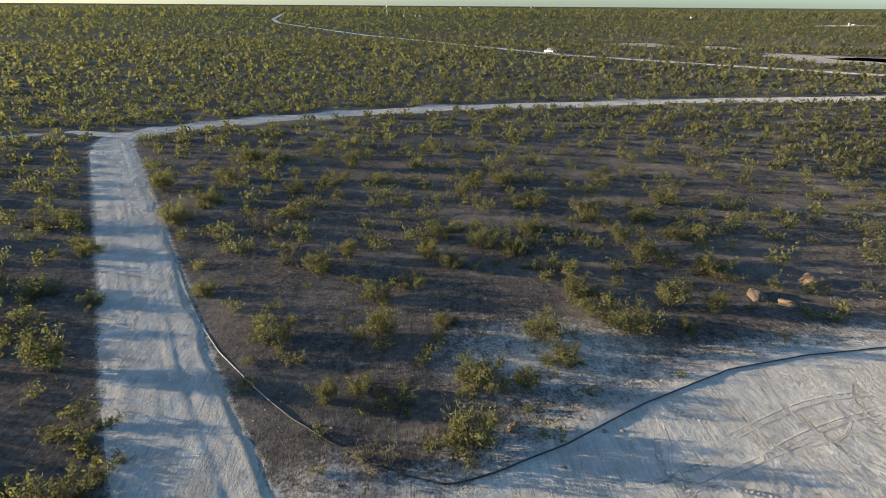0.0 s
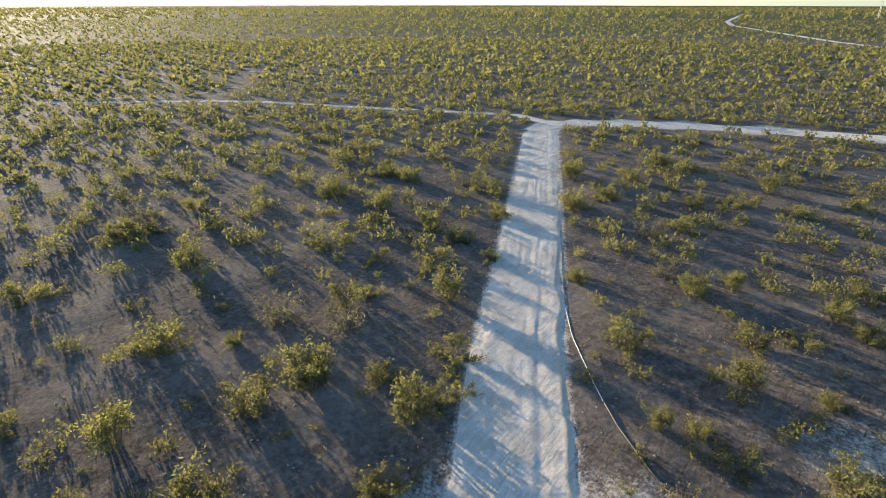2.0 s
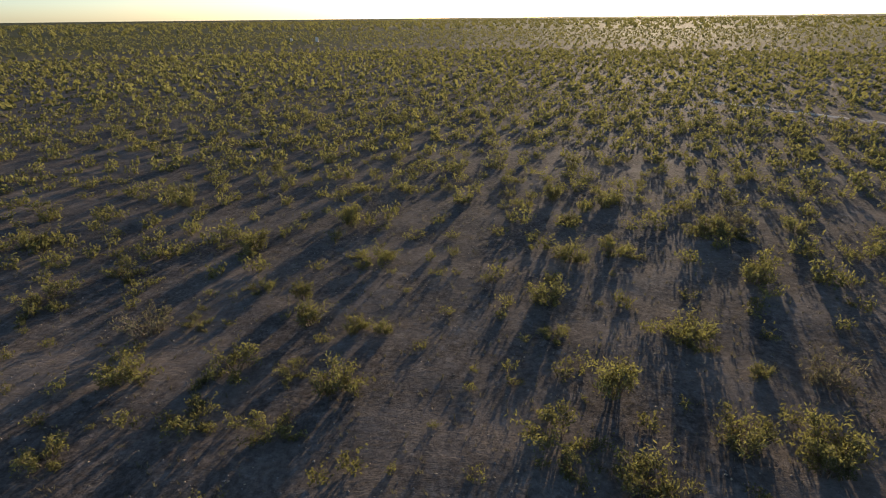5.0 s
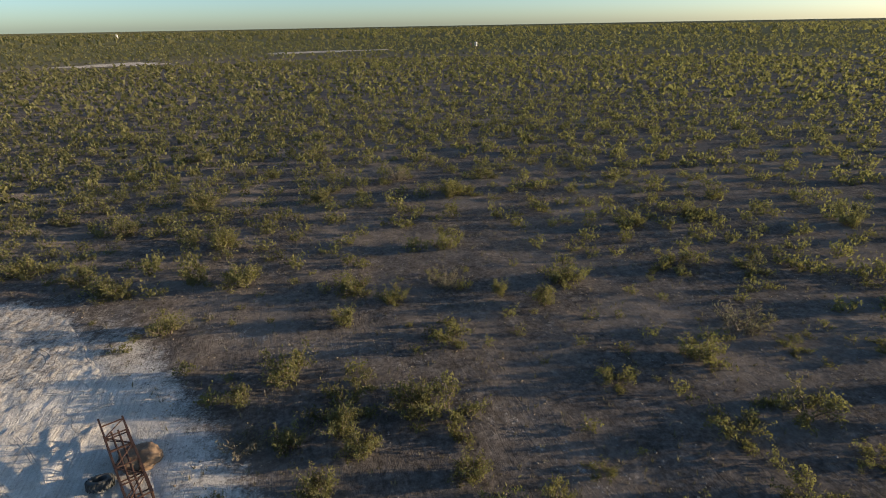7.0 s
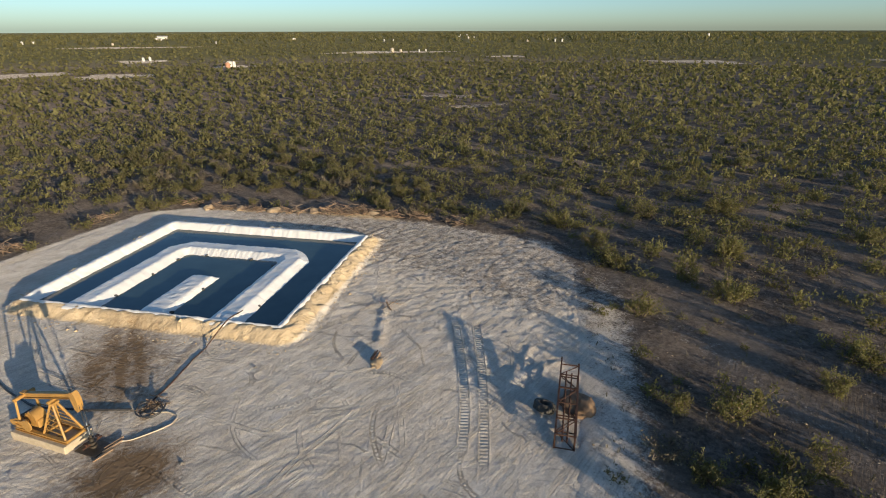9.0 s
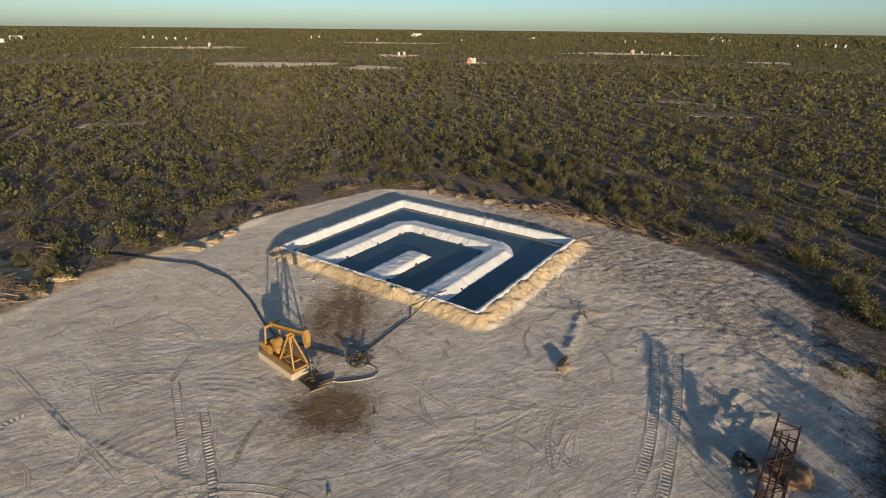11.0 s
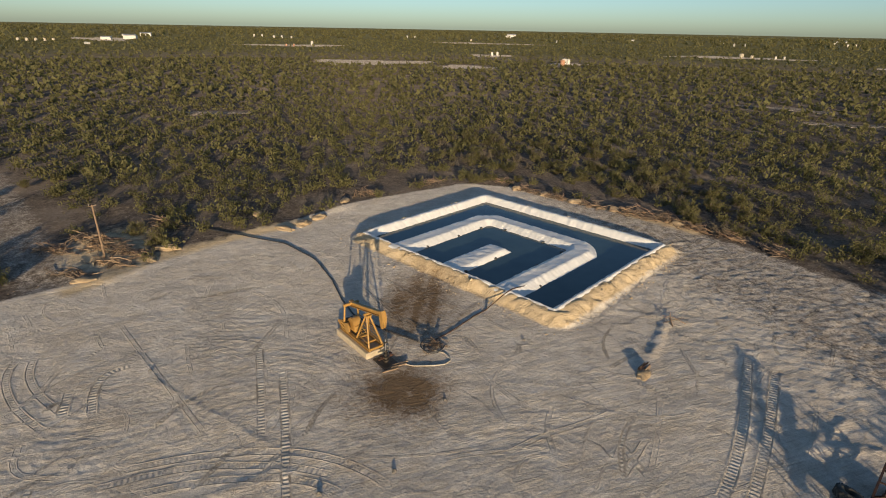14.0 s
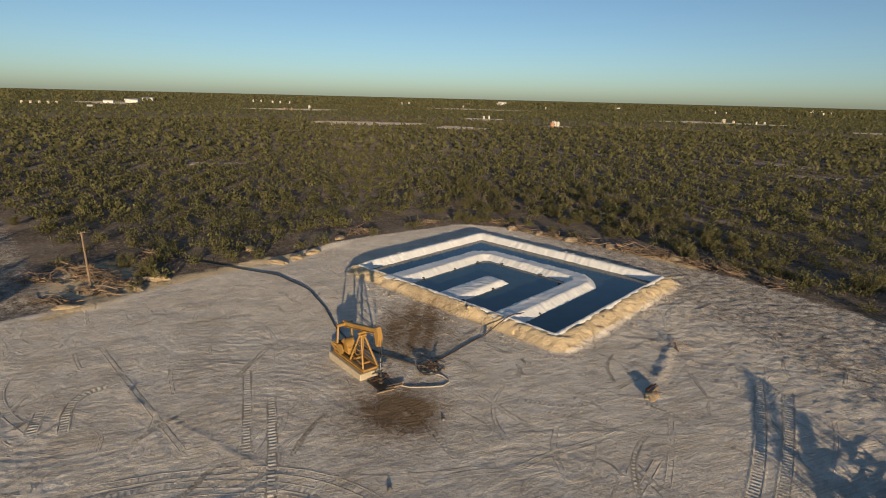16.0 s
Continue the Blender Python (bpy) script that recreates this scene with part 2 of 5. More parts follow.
def part(name, bm, material, parent=None, label="", smooth=False):
    """Links a bmesh as one mesh object under a thing or a part."""
    me = bpy.data.meshes.new(name)
    bm.to_mesh(me)
    bm.free()
    me.materials.append(material)
    if smooth:
        me.polygons.foreach_set("use_smooth", np.full(len(me.polygons), True))
    ob = new(name, me)
    if parent is not None:
        ob.parent = parent
    return tagged(ob, label)


def box(bm, size, at, turn=(0, 0, 0), bevel=0.0):
    """A box of that size, centred at that place, turned by degrees."""
    made = bmesh.ops.create_cube(bm, size=1.0, matrix=pose(*at, *turn) @ Matrix.Diagonal((*size, 1)))
    if bevel:
        edges = list({e for v in made["verts"] for e in v.link_edges})
        bmesh.ops.bevel(bm, geom=edges, offset=bevel, segments=1, affect="EDGES")


def beam(bm, a, b, w, h=None, bevel=0.0):
    """A bar of w by h from a to b."""
    a, b = Vector(a), Vector(b)
    turn = (b - a).to_track_quat("Z", "Y").to_matrix().to_4x4()
    m = Matrix.Translation((a + b) / 2) @ turn @ Matrix.Diagonal((w, h or w, (b - a).length, 1))
    made = bmesh.ops.create_cube(bm, size=1.0, matrix=m)
    if bevel:
        bmesh.ops.bevel(bm, geom=list({e for v in made["verts"] for e in v.link_edges}), offset=bevel, segments=1, affect="EDGES")


def rod(bm, a, b, r, r2=None, sides=10):
    a, b = Vector(a), Vector(b)
    turn = (b - a).to_track_quat("Z", "Y").to_matrix().to_4x4()
    bmesh.ops.create_cone(bm, cap_ends=True, segments=sides, radius1=r, radius2=r if r2 is None else r2, depth=(b - a).length, matrix=Matrix.Translation((a + b) / 2) @ turn)


def tube(name, points, r, material, label="", category="", parent=None, sides=8):
    """A smooth pipe through the points, as a mesh."""
    pts = np.array(points, float)
    t = np.linspace(0, len(pts) - 1, (len(pts) - 1) * 8 + 1)
    pad = np.vstack([2 * pts[0] - pts[1], pts, 2 * pts[-1] - pts[-2]])
    i = np.minimum(t.astype(int), len(pts) - 2)
    f = (t - i)[:, None]
    p0, p1, p2, p3 = pad[i], pad[i + 1], pad[i + 2], pad[i + 3]
    c = 0.5 * (2 * p1 + (p2 - p0) * f + (2 * p0 - 5 * p1 + 4 * p2 - p3) * f ** 2 + (3 * p1 - p0 - 3 * p2 + p3) * f ** 3)
    d = np.gradient(c, axis=0)
    d /= np.linalg.norm(d, axis=1)[:, None]
    s = np.cross(d, (0, 0, 1.0))
    s /= np.maximum(np.linalg.norm(s, axis=1), 1e-6)[:, None]
    u = np.cross(s, d)
    a = np.linspace(0, 2 * np.pi, sides, endpoint=False)
    v = (c[:, None] + r * (np.cos(a)[None, :, None] * s[:, None] + np.sin(a)[None, :, None] * u[:, None])).reshape(-1, 3)
    n, k = len(c), np.arange(sides)
    q = np.concatenate([np.c_[j * sides + k, j * sides + (k + 1) % sides, (j + 1) * sides + (k + 1) % sides, (j + 1) * sides + k] for j in range(n - 1)])
    me = mesh_from(name, v, q, smooth=True)
    me.materials.append(material)
    ob = new(name, me)
    ob.parent = parent
    return tagged(ob, label, category)


# ---- the lie of the land ----
def wave(x, y, size, seed):
    """Cheap smooth random relief of that grain, about -1 to 1."""
    r = np.random.RandomState(seed)
    out = np.zeros_like(x)
    for k in range(7):
        a, w, p = r.uniform(0, 2 * np.pi), 2 * np.pi / (size * r.uniform(0.6, 1.7)), r.uniform(0, 6.28)
        out += np.sin((x * np.cos(a) + y * np.sin(a)) * w + p + 0.8 * np.sin((x * np.sin(a) - y * np.cos(a)) * w * 0.7 + p))
    return out / 3.0


def lattice(x, y, size, seed):
    """Value noise on a lattice of that size, 0 to 1."""
    table = np.random.RandomState(seed).rand(256, 256)
    u, v = x / size, y / size
    i, j = np.floor(u).astype(int), np.floor(v).astype(int)
    f, g = u - i, v - j
    f, g = f * f * (3 - 2 * f), g * g * (3 - 2 * g)
    at = lambda a, b: table[a % 256, b % 256]
    return at(i, j) * (1 - f) * (1 - g) + at(i + 1, j) * f * (1 - g) + at(i, j + 1) * (1 - f) * g + at(i + 1, j + 1) * f * g


def step(v, a, b):
    t = np.clip((v - a) / (b - a), 0, 1)
    return t * t * (3 - 2 * t)


def to_line(x, y, pts):
    """Distance to a line of points, and how far along it."""
    best, along, run = np.full(x.shape, 1e9), np.zeros_like(x), 0.0
    for (ax, ay), (bx, by) in zip(pts[:-1], pts[1:]):
        dx, dy = bx - ax, by - ay
        n = math.hypot(dx, dy)
        t = np.clip(((x - ax) * dx + (y - ay) * dy) / (n * n), 0, 1)
        d = np.hypot(x - ax - t * dx, y - ay - t * dy)
        along = np.where(d < best, run + t * n, along)
        best = np.minimum(best, d)
        run += n
    return best, along


def inside(x, y, poly):
    """Signed distance to a closed outline, positive inside."""
    d, _ = to_line(x, y, poly + poly[:1])
    odd = np.zeros(x.shape, bool)
    for (ax, ay), (bx, by) in zip(poly, poly[1:] + poly[:1]):
        if ay != by:
            odd ^= ((ay > y) != (by > y)) & (x < (bx - ax) * (y - ay) / (by - ay) + ax)
    return np.where(odd, d, -d)


PAD = [(-9.0, 11.5), (-5.0, 14.8), (-1.5, 14.2), (2.5, 15.7), (6.9, 18.2), (11.7, 20.8), (17.5, 23.2), (23.4, 24.4), (29, 24.9), (35, 22.5),
       (39.2, 17.8), (40.4, 15.0), (41.0, 11.6), (44.1, 8.3), (47.7, 3.3), (50.1, -1.8), (54.5, -9), (58.5, -22), (55, -28), (46, -32.5),
       (40.5, -35.5), (32.4, -38.4), (21.1, -40.8), (16.5, -37.2), (12.4, -29.4), (10.0, -24.4), (7.4, -19.0), (5.7, -15.2), (2.5, -8), (-2, 0), (-6, 7)]
ROAD = [(-6.6, 12.6), (-9.6, 17.8), (-12.2, 22.4), (-17.8, 33.4), (-28.0, 53.2), (-38.4, 73.2), (-41.2, 79.0), (-41.4, 82.5), (-38.6, 86.6),
        (-29.6, 92.9), (-14.2, 99.0), (3.4, 104.3), (25, 108.4), (50, 110.6), (69, 113.7), (106, 115.4), (170, 119)]
TRACK = [(-41, 83), (-50, 86.4), (-66, 80), (-81, 73.4), (-97, 67.6), (-107.4, 60.8), (-114, 55.2), (-130, 40)]
SIDE_TRACK = [(-107.4, 59.5), (-114, 66), (-121, 74), (-150, 100)]
PIT_AT, PIT_U, PIT_V, PIT_L, PIT_W = np.array((26.66, -16.10)), np.array((0.8934, 0.4493)), np.array((0.4493, -0.8934)), 19.8, 16.65
WATER = 0.17
# clearings among the far scrub: middle, half sizes, turn
CLEARINGS = [(120, 281, 16, 4, -40), (150, 262, 9, 2.5, -30), (163, 205, 22, 9, -50), (185, 196, 18, 7, -30), (294, -62, 27, 9, 75), (254, -99, 13, 5, 70),
             (338, -350, 44, 9, 50), (690, 137, 60, 12, 20), (101, -126, 9, 3, 30), (80, -115, 7, 2.5, 60), (270, -163, 8, 6, 30), (362, -160, 12, 8, 60),
             (540, -45, 40, 12, 80), (90, -350, 22, 6, 10), (-30, -440, 40, 5, 10), (460, 577, 40, 7, 20), (660, -280, 60, 14, 60), (215, -345, 12, 4, 20), (124, 8, 7, 2.5, 80)]
CLEARINGS = [(x, y, a * 1.15, b * 1.6 + 6 if math.hypot(x, y) > 170 else b, t) for x, y, a, b, t in CLEARINGS]
FAR_ROAD = [(-232, 1200), (-150, 700), (-118, 575), (-25, 366), (17, 298), (64, 222), (109, 181), (140, 155), (190, 132)]
# tyre tracks and scrapes on the pad: line, width, depth, print of the lugs
TRACKS = [([(31.9, 14.6), (29.7, 14.7), (27.0, 13.5), (25.0, 12.0), (23.9, 11.0)], 0.32, 0.030, 0.5), ([(31.4, 13.8), (29.6, 13.6), (27.6, 12.6), (25.5, 11.0)], 0.34, 0.034, 0.6),
          ([(24.9, 9.7), (27.3, 10.1), (28.7, 9.7), (29.0, 8.2)], 0.40, 0.030, 0.8), ([(30.0, 6.6), (30.1, 5.4), (29.1, 3.8), (27.4, 2.3)], 0.28, 0.026, 0.3),
          ([(29.8, 9.7), (30.3, 8.1), (30.8, 5.7), (30.3, 3.2), (28.6, 0.8)], 0.28, 0.026, 0.3), ([(20.8, 8.1), (20.8, 5.9), (20.5, 3.7), (19.9, 1.4), (18.9, -0.5), (17.6, -1.9), (16.2, -2.8)], 0.36, 0.040, 0.4),
          ([(20.0, 8.9), (20.2, 5.9), (19.8, 3.7), (18.8, 1.0), (17.6, -0.8)], 0.34, 0.032, 0.8), ([(19.2, 7.2), (19.2, 5.2), (18.7, 2.6), (17.7, 0.2), (16.4, -1.0)], 0.34, 0.032, 0.6),
          ([(34.4, 10.2), (29.2, 7.9), (25.5, 6.2), (21.6, 4.4)], 0.20, 0.050, 0.0), ([(27.6, 11.2), (25.3, 11.0)], 0.42, 0.026, 1.0), ([(26.4, 0.9), (21.3, 1.1), (17.2, 1.4), (14.5, 1.5)], 0.36, 0.020, 1.0),
          ([(29.8, 2.0), (24.2, 2.1), (20.1, 2.2)], 0.36, 0.016, 0.9), ([(19.3, -12.3), (17.6, -14.2)], 0.20, 0.055, 0.0), ([(17.6, -14.2), (17.3, -12.2), (17.2, -10.0), (16.7, -8.1)], 0.24, 0.045, 0.0),
          ([(15.5, -13.1), (13.4, -13.0)], 0.26, 0.045, 0.3), ([(15.4, -14.3), (13.9, -12.0)], 0.26, 0.040, 0.3), ([(19.5, -24.8), (15.2, -20.0), (12.8, -16.9), (11.2, -14.3)], 0.46, 0.030, 1.2),
          ([(18.4, -25.7), (14.3, -20.6), (11.6, -16.8), (9.7, -13.9)], 0.44, 0.030, 1.2), ([(36.4, -6.7), (32.2, -8.3), (27.8, -9.8)], 0.22, 0.045, 0.0), ([(35.0, -5.1), (30.9, -6.3), (28.0, -7.0)], 0.22, 0.040, 0.0),
          ([(32.2, -5.2), (29.8, -6.2), (27.8, -6.9)], 0.18, 0.035, 0.0), ([(31.1, -10.1), (28.4, -11.4), (25.7, -12.8)], 0.20, 0.040, 0.0), ([(34.5, -8.4), (31.5, -9.8), (28.0, -10.8)], 0.20, 0.035, 0.0),
          ([(15.4, 16.9), (18.2, 18.2), (21.1, 19.1), (23.5, 19.6)], 0.30, 0.036, 0.3), ([(14.3, 18.1), (16.9, 19.2), (19.6, 20.3), (22.4, 20.8), (24.5, 20.8)], 0.30, 0.036, 0.3),
          ([(10.7, 15.2), (14.8, 16.7), (19.0, 18.2)], 0.24, 0.030, 0.2)]


def scrapes():
    """Many short blade and tyre marks: along the grading on the pad's middle, in all directions at its rough end."""
    rng = np.random.RandomState(31)
    out = []
    for _ in range(560):
        x, y = rng.uniform(10, 44), rng.uniform(-37, 21)
        wild = y < -15
        a = rng.uniform(0, math.pi) if wild and rng.rand() < 0.6 else radians(rng.choice([100, 78, 14, 128, 150]) + rng.normal(0, 9))
        n, bend = rng.gamma(2.0, 1.1) + 0.5, rng.normal(0, 0.12)
        c, s = math.cos(a), math.sin(a)
        out.append(([(x - c * n / 2, y - s * n / 2), (x - s * bend * n, y + c * bend * n), (x + c * n / 2, y + s * n / 2)], rng.uniform(0.07, 0.22), rng.uniform(0.008, 0.024) * (1.7 if wild else 1.0), 0.9 if rng.rand() < 0.2 else 0.0))
    return out


def pit_uv(x, y):
    return (x - PIT_AT[0]) * PIT_U[0] + (y - PIT_AT[1]) * PIT_U[1], (x - PIT_AT[0]) * PIT_V[0] + (y - PIT_AT[1]) * PIT_V[1]


def pit_gap(x, y):
    """How far outside the liner's rim, negative inside."""
    u, v = pit_uv(x, y)
    a, b = np.abs(u - PIT_L / 2) - PIT_L / 2, np.abs(v - PIT_W / 2) - PIT_W / 2
    return np.hypot(np.maximum(a, 0), np.maximum(b, 0)) + np.minimum(np.maximum(a, b), 0)


def rounded(pts):
    """The line with its corners cut twice."""
    p = np.array(pts, float)
    for _ in range(2 if len(p) > 2 else 0):
        p = np.concatenate([p[:1], np.stack([0.75 * p[:-1] + 0.25 * p[1:], 0.25 * p[:-1] + 0.75 * p[1:]], 1).reshape(-1, 2), p[-1:]])
    return [tuple(a) for a in p]


def rut_relief(x, y):
    """Depth of the ruts with their raised rims, how clear the lugs' print is, the way along and off each track, and how sharp its rim is."""
    dz, tread, along, off, rim = np.zeros_like(x), np.zeros_like(x), np.zeros_like(x), np.full_like(x, 3.0), np.zeros_like(x)
    for pts, wide, deep, lug in TRACKS + SCRAPES:
        p = rounded(pts)
        px, py = [a for a, _ in p], [b for _, b in p]
        i = np.where((x > min(px) - 0.7) & (x < max(px) + 0.7) & (y > min(py) - 0.7) & (y < max(py) + 0.7))[0]
        if not len(i):
            continue
        d, s = to_line(x[i], y[i], p)
        n = sum(math.hypot(a[0] - b[0], a[1] - b[1]) for a, b in zip(p[:-1], p[1:]))
        on = step(s, 0.0, 0.15 * n) * step(n - s, 0.0, 0.2 * n) * (0.45 + 0.9 * lattice(x[i], y[i], 1.1, 33))
        dz[i] += deep * on * (step(-d, -wide / 2, -wide * 0.25) * -0.14 + 0.14 * np.exp(-((d - wide / 2 - 0.06) / 0.07) ** 2)) * (0.3 + 1.2 * lattice(x[i], y[i], 0.35, 34))
        w = lug * on * step(-d, -wide / 2 - 0.05, -wide * 0.3)
        along[i] = np.where(w > tread[i], s, along[i])
        tread[i] = np.maximum(tread[i], w)
        near = 2 * d / wide
        first = near < off[i]
        off[i] = np.where(first, near, off[i])
        rim[i] = np.where(first, np.minimum(on * deep / 0.022, 1.3), rim[i])
    return dz, tread, along, off, rim


SCRAPES = scrapes()


def land(x, y, pad_d, fine=False):
    """The height of the ground."""
    r = np.hypot(x - 15, y)
    near = step(-r, -260, -90)
    soil = near * (0.07 * wave(x, y, 9, 3) + 0.05 * (lattice(x, y, 1.7, 5) - 0.5) + 0.05 * (lattice(x, y, 0.7, 6) - 0.5))
    bed = 1 - step(to_line(x, y, ROAD)[0], 2.2, 5.0)
    soil = soil * (1 - 0.9 * bed) - 0.06 * bed
    caliche = 0.03 * wave(x, y, 16, 8) + 0.009 * wave(x, y, 3.4, 9)
    if fine:
        rough = step(-y, 17, 30)
        caliche = caliche + (0.008 + 0.030 * rough) * (lattice(x, y, 0.8, 11) - 0.5) + (0.008 + 0.04 * rough) * (lattice(x, y, 0.42, 12) - 0.5)
        streak = lattice(x * 0.35 - y * 0.94, (x * 0.94 + y * 0.35) / 7, 0.45, 14)
        across = lattice(x * 0.97 + y * 0.24, (x * 0.24 - y * 0.97) / 8, 0.38, 16)
        caliche = caliche + 0.012 * (streak - 0.5) * lattice(x, y, 4.0, 18) + 0.014 * (across - 0.5) * lattice(x, y, 5.0, 19) + (0.018 + 0.02 * rough) * (lattice(x, y, 0.24, 15) - 0.5)
        caliche = caliche + rut_relief(x, y)[0]
        for cx, cy, rad in ((28.0, 9.0, 9.5), (36.5, 1.5, 7.5), (22.0, 3.0, 10.0), (18.0, 14.0, 8.0), (14, -8, 7)):
            d = np.hypot(x - cx, y - cy)
            ripple = np.sin(d * 2 * np.pi / 0.5 + 5 * lattice(x, y, 3.0, 25)) * step(rad - d, 0, 3) * step(d, 0.5, 2.0)
            caliche = caliche + 0.006 * ripple * step(lattice(x, y, 2.2, 26 + int(cx)), 0.35, 0.7)
        for a, b, high, wide in RIDGES:
            d, s = to_line(x, y, [a, b])
            caliche = caliche + 0.36 * high * np.exp(-(d / wide) ** 2) * (0.6 + 0.8 * lattice(x, y, 0.6, 21))
    w = step(pad_d, -0.8, 0.6)
    z = soil * (1 - w) + caliche * w
    # a low bank of spoil along the outline of the pad
    z = z + 0.08 * np.exp(-((pad_d + 0.35) / 0.6) ** 2) * (0.3 + 0.9 * lattice(x, y, 2.3, 17)) * step(r, 12, 17) * (1 - step(-y, 10, 14) * (y > -36))
    # the bank round the pit, broad on the two sides that face the pad
    g = pit_gap(x, y)
    u, v = pit_uv(x, y)
    broad = 1.35 + 0.35 * step(-u, 0.0, 0.6) * step(v, -2, 1)
    crumb = 0.20 * (lattice(x, y, 0.9, 31) - 0.5) + 0.16 * (lattice(x, y, 0.36, 32) - 0.5)
    front = np.maximum(step(-u, -2.0, 0.0), step(-v, -2.0, 0.0))
    top = 0.60 - 0.05 * front
    bank = np.where(g > 0, top * step(broad - g, 0, broad * 0.85), top)
    z = np.where(g < broad, np.maximum(z, bank + crumb * step(broad - g, 0, 0.5) * step(g, -0.3, 0.3)), z)
    z = np.where(g < -0.12 * front, np.minimum(z, top - 0.02 + 1.8 * np.maximum(g + 0.12 * front, -1.6)), z)
    return z


RIDGES = [((21.2, -19.4), (24.0, -22.6), 0.24, 0.30), ((20.0, -18.4), (18.2, -16.6), 0.05, 0.12), ((17.6, -14.1), (18.9, -9.5), 0.05, 0.12),
          ((18.5, 1.5), (17.8, 7.0), 0.07, 0.4), ((17.4, 3.0), (16.9, 6.0), 0.05, 0.3), ((23.8, -24.0), (26.5, -20.5), 0.10, 0.3), ((9.6, -20.8), (12.5, -22.0), 0.16, 0.4),
          ((11.5, -24), (12.6, -21.2), 0.18, 0.35), ((12.9, -21.5), (13.5, -24.5), 0.15, 0.3), ((29.8, -11.8), (26.0, -7.0), 0.05, 0.25), ((20.5, 2.0), (27.0, 7.2), 0.05, 0.15),
          ((22.2, 5.4), (23.6, 6.0), 0.06, 0.2), ((26.6, 7.0), (28.6, 7.9), 0.06, 0.25)]


def masks(x, y, pad_d):
    """What the ground is made of: pale caliche, sand of the pit's bank, oil, and scrub too far to tell apart."""
    pale = step(pad_d, -1.6, 0.5)
    pale = np.maximum(pale, 0.57 * np.exp(-(((x - 8) / 9.5) ** 2 + ((y - 25) / 6.0) ** 2) ** 1.2))
    pale = np.maximum(pale, 0.64 * np.exp(-((pad_d + 1.0) / 2.9) ** 2) * (y < 8) * (x < 20))
    pale = np.maximum(pale, 0.54 * np.exp(-((pad_d + 0.6) / 3.4) ** 2) * (y > 8) * (x < 34))
    pale = np.maximum(pale, 0.55 * np.exp(-(np.hypot((x - 47) / 6.0, (y - 14) / 4.0)) ** 4))
    pale = np.maximum(pale, 0.8 * (1 - step(to_line(x, y, ROAD)[0], 2.0, 3.8)))
    pale = np.maximum(pale, 0.62 * (1 - step(to_line(x, y, TRACK)[0], 0.5, 1.9)))
    pale = np.maximum(pale, 0.55 * (1 - step(to_line(x, y, SIDE_TRACK)[0], 0.5, 2.2)))
    pale = np.maximum(pale, 0.42 * (1 - step(to_line(x, y, [(40.5, 15), (47, 18.5), (58, 23), (80, 33)])[0], 1.2, 4.0)))
    pale = np.maximum(pale, 0.3 * (1 - step(to_line(x, y, [(-11, -14), (-4, -25), (10, -35)])[0], 0.6, 3.2)))
    pale = np.maximum(pale, 0.52 * np.exp(-(np.hypot((x + 3) / 4.0, (y - 17) / 2.6)) ** 2))
    pale = pale * (1 - 0.49 * step(-y, 21, 31) * step(x, 9, 16) * (np.hypot(x, y) < 75))
    g = pit_gap(x, y)
    u, v = pit_uv(x, y)
    sand = step(-g, -1.75, -0.75) * (1 - 0.75 * step(v, PIT_W - 0.3, PIT_W + 0.4) - 0.7 * step(u, PIT_L - 0.3, PIT_L + 0.4) * (v < PIT_W))
    sand = np.maximum(sand, 0.75 * np.exp(-((to_line(x, y, [(40, 14), (44.5, 9.5), (47.5, 4), (50.5, -3)])[0]) / 1.3) ** 2))
    sand = np.maximum(sand, 0.85 * np.exp(-(np.hypot((x - 47.8) / 6.5, (y - 13.2) / 4.0)) ** 2))
    sand = np.maximum(sand, 0.7 * np.exp(-(to_line(x, y, [(37, -37), (44, -34), (54, -28.5)])[0] / 1.1) ** 2))
    sand = np.maximum(sand, 0.75 * np.exp(-(to_line(x, y, [(-6.2, 16.3), (-8.6, 20.8), (-10.6, 24.5)])[0] / 0.55) ** 2))
    drift = 1.6 * (lattice(x, y, 1.3, 71) - 0.5) + 0.9 * (lattice(x, y, 0.5, 72) - 0.5)
    oil = 0.62 * np.exp(-(((x - 22.6 + drift) / 2.1) ** 2 + ((y + 5.4 - drift) / 2.0) ** 2)) + 0.55 * np.exp(-(((x - 22.3 - drift) / 3.6) ** 2 + ((y + 3.9 + drift) / 3.3) ** 2))
    oil = np.maximum(oil, 0.75 * np.exp(-(((x - 25.0) / 1.3) ** 2 + ((y + 4.8) / 1.2) ** 2)))
    oil = np.maximum(oil, 0.50 * np.exp(-(to_line(x, y, [(24.5, -6), (26.4, -7.6), (30.0, -12.0)])[0] / 0.5) ** 2))
    furrow = lattice((x * 0.42 + y * 0.91) * 1.0, (x * 0.91 - y * 0.42) / 9, 0.5, 73)
    oil = np.maximum(oil, (0.58 + 0.40 * furrow) * np.exp(-((((x - 31.5) * 0.91 - (y + 8.4) * 0.42) / 6.0) ** 2 + (((x - 31.5) * 0.42 + (y + 8.4) * 0.91) / 2.9) ** 2) ** 1.5))
    oil = np.maximum(oil, 0.42 * np.exp(-(np.hypot((x - 9.0) / 1.5, (y + 21.0) / 1.4)) ** 2))
    scrub = step(np.hypot(x, y), 270, 480)
    return pale, sand, oil, scrub


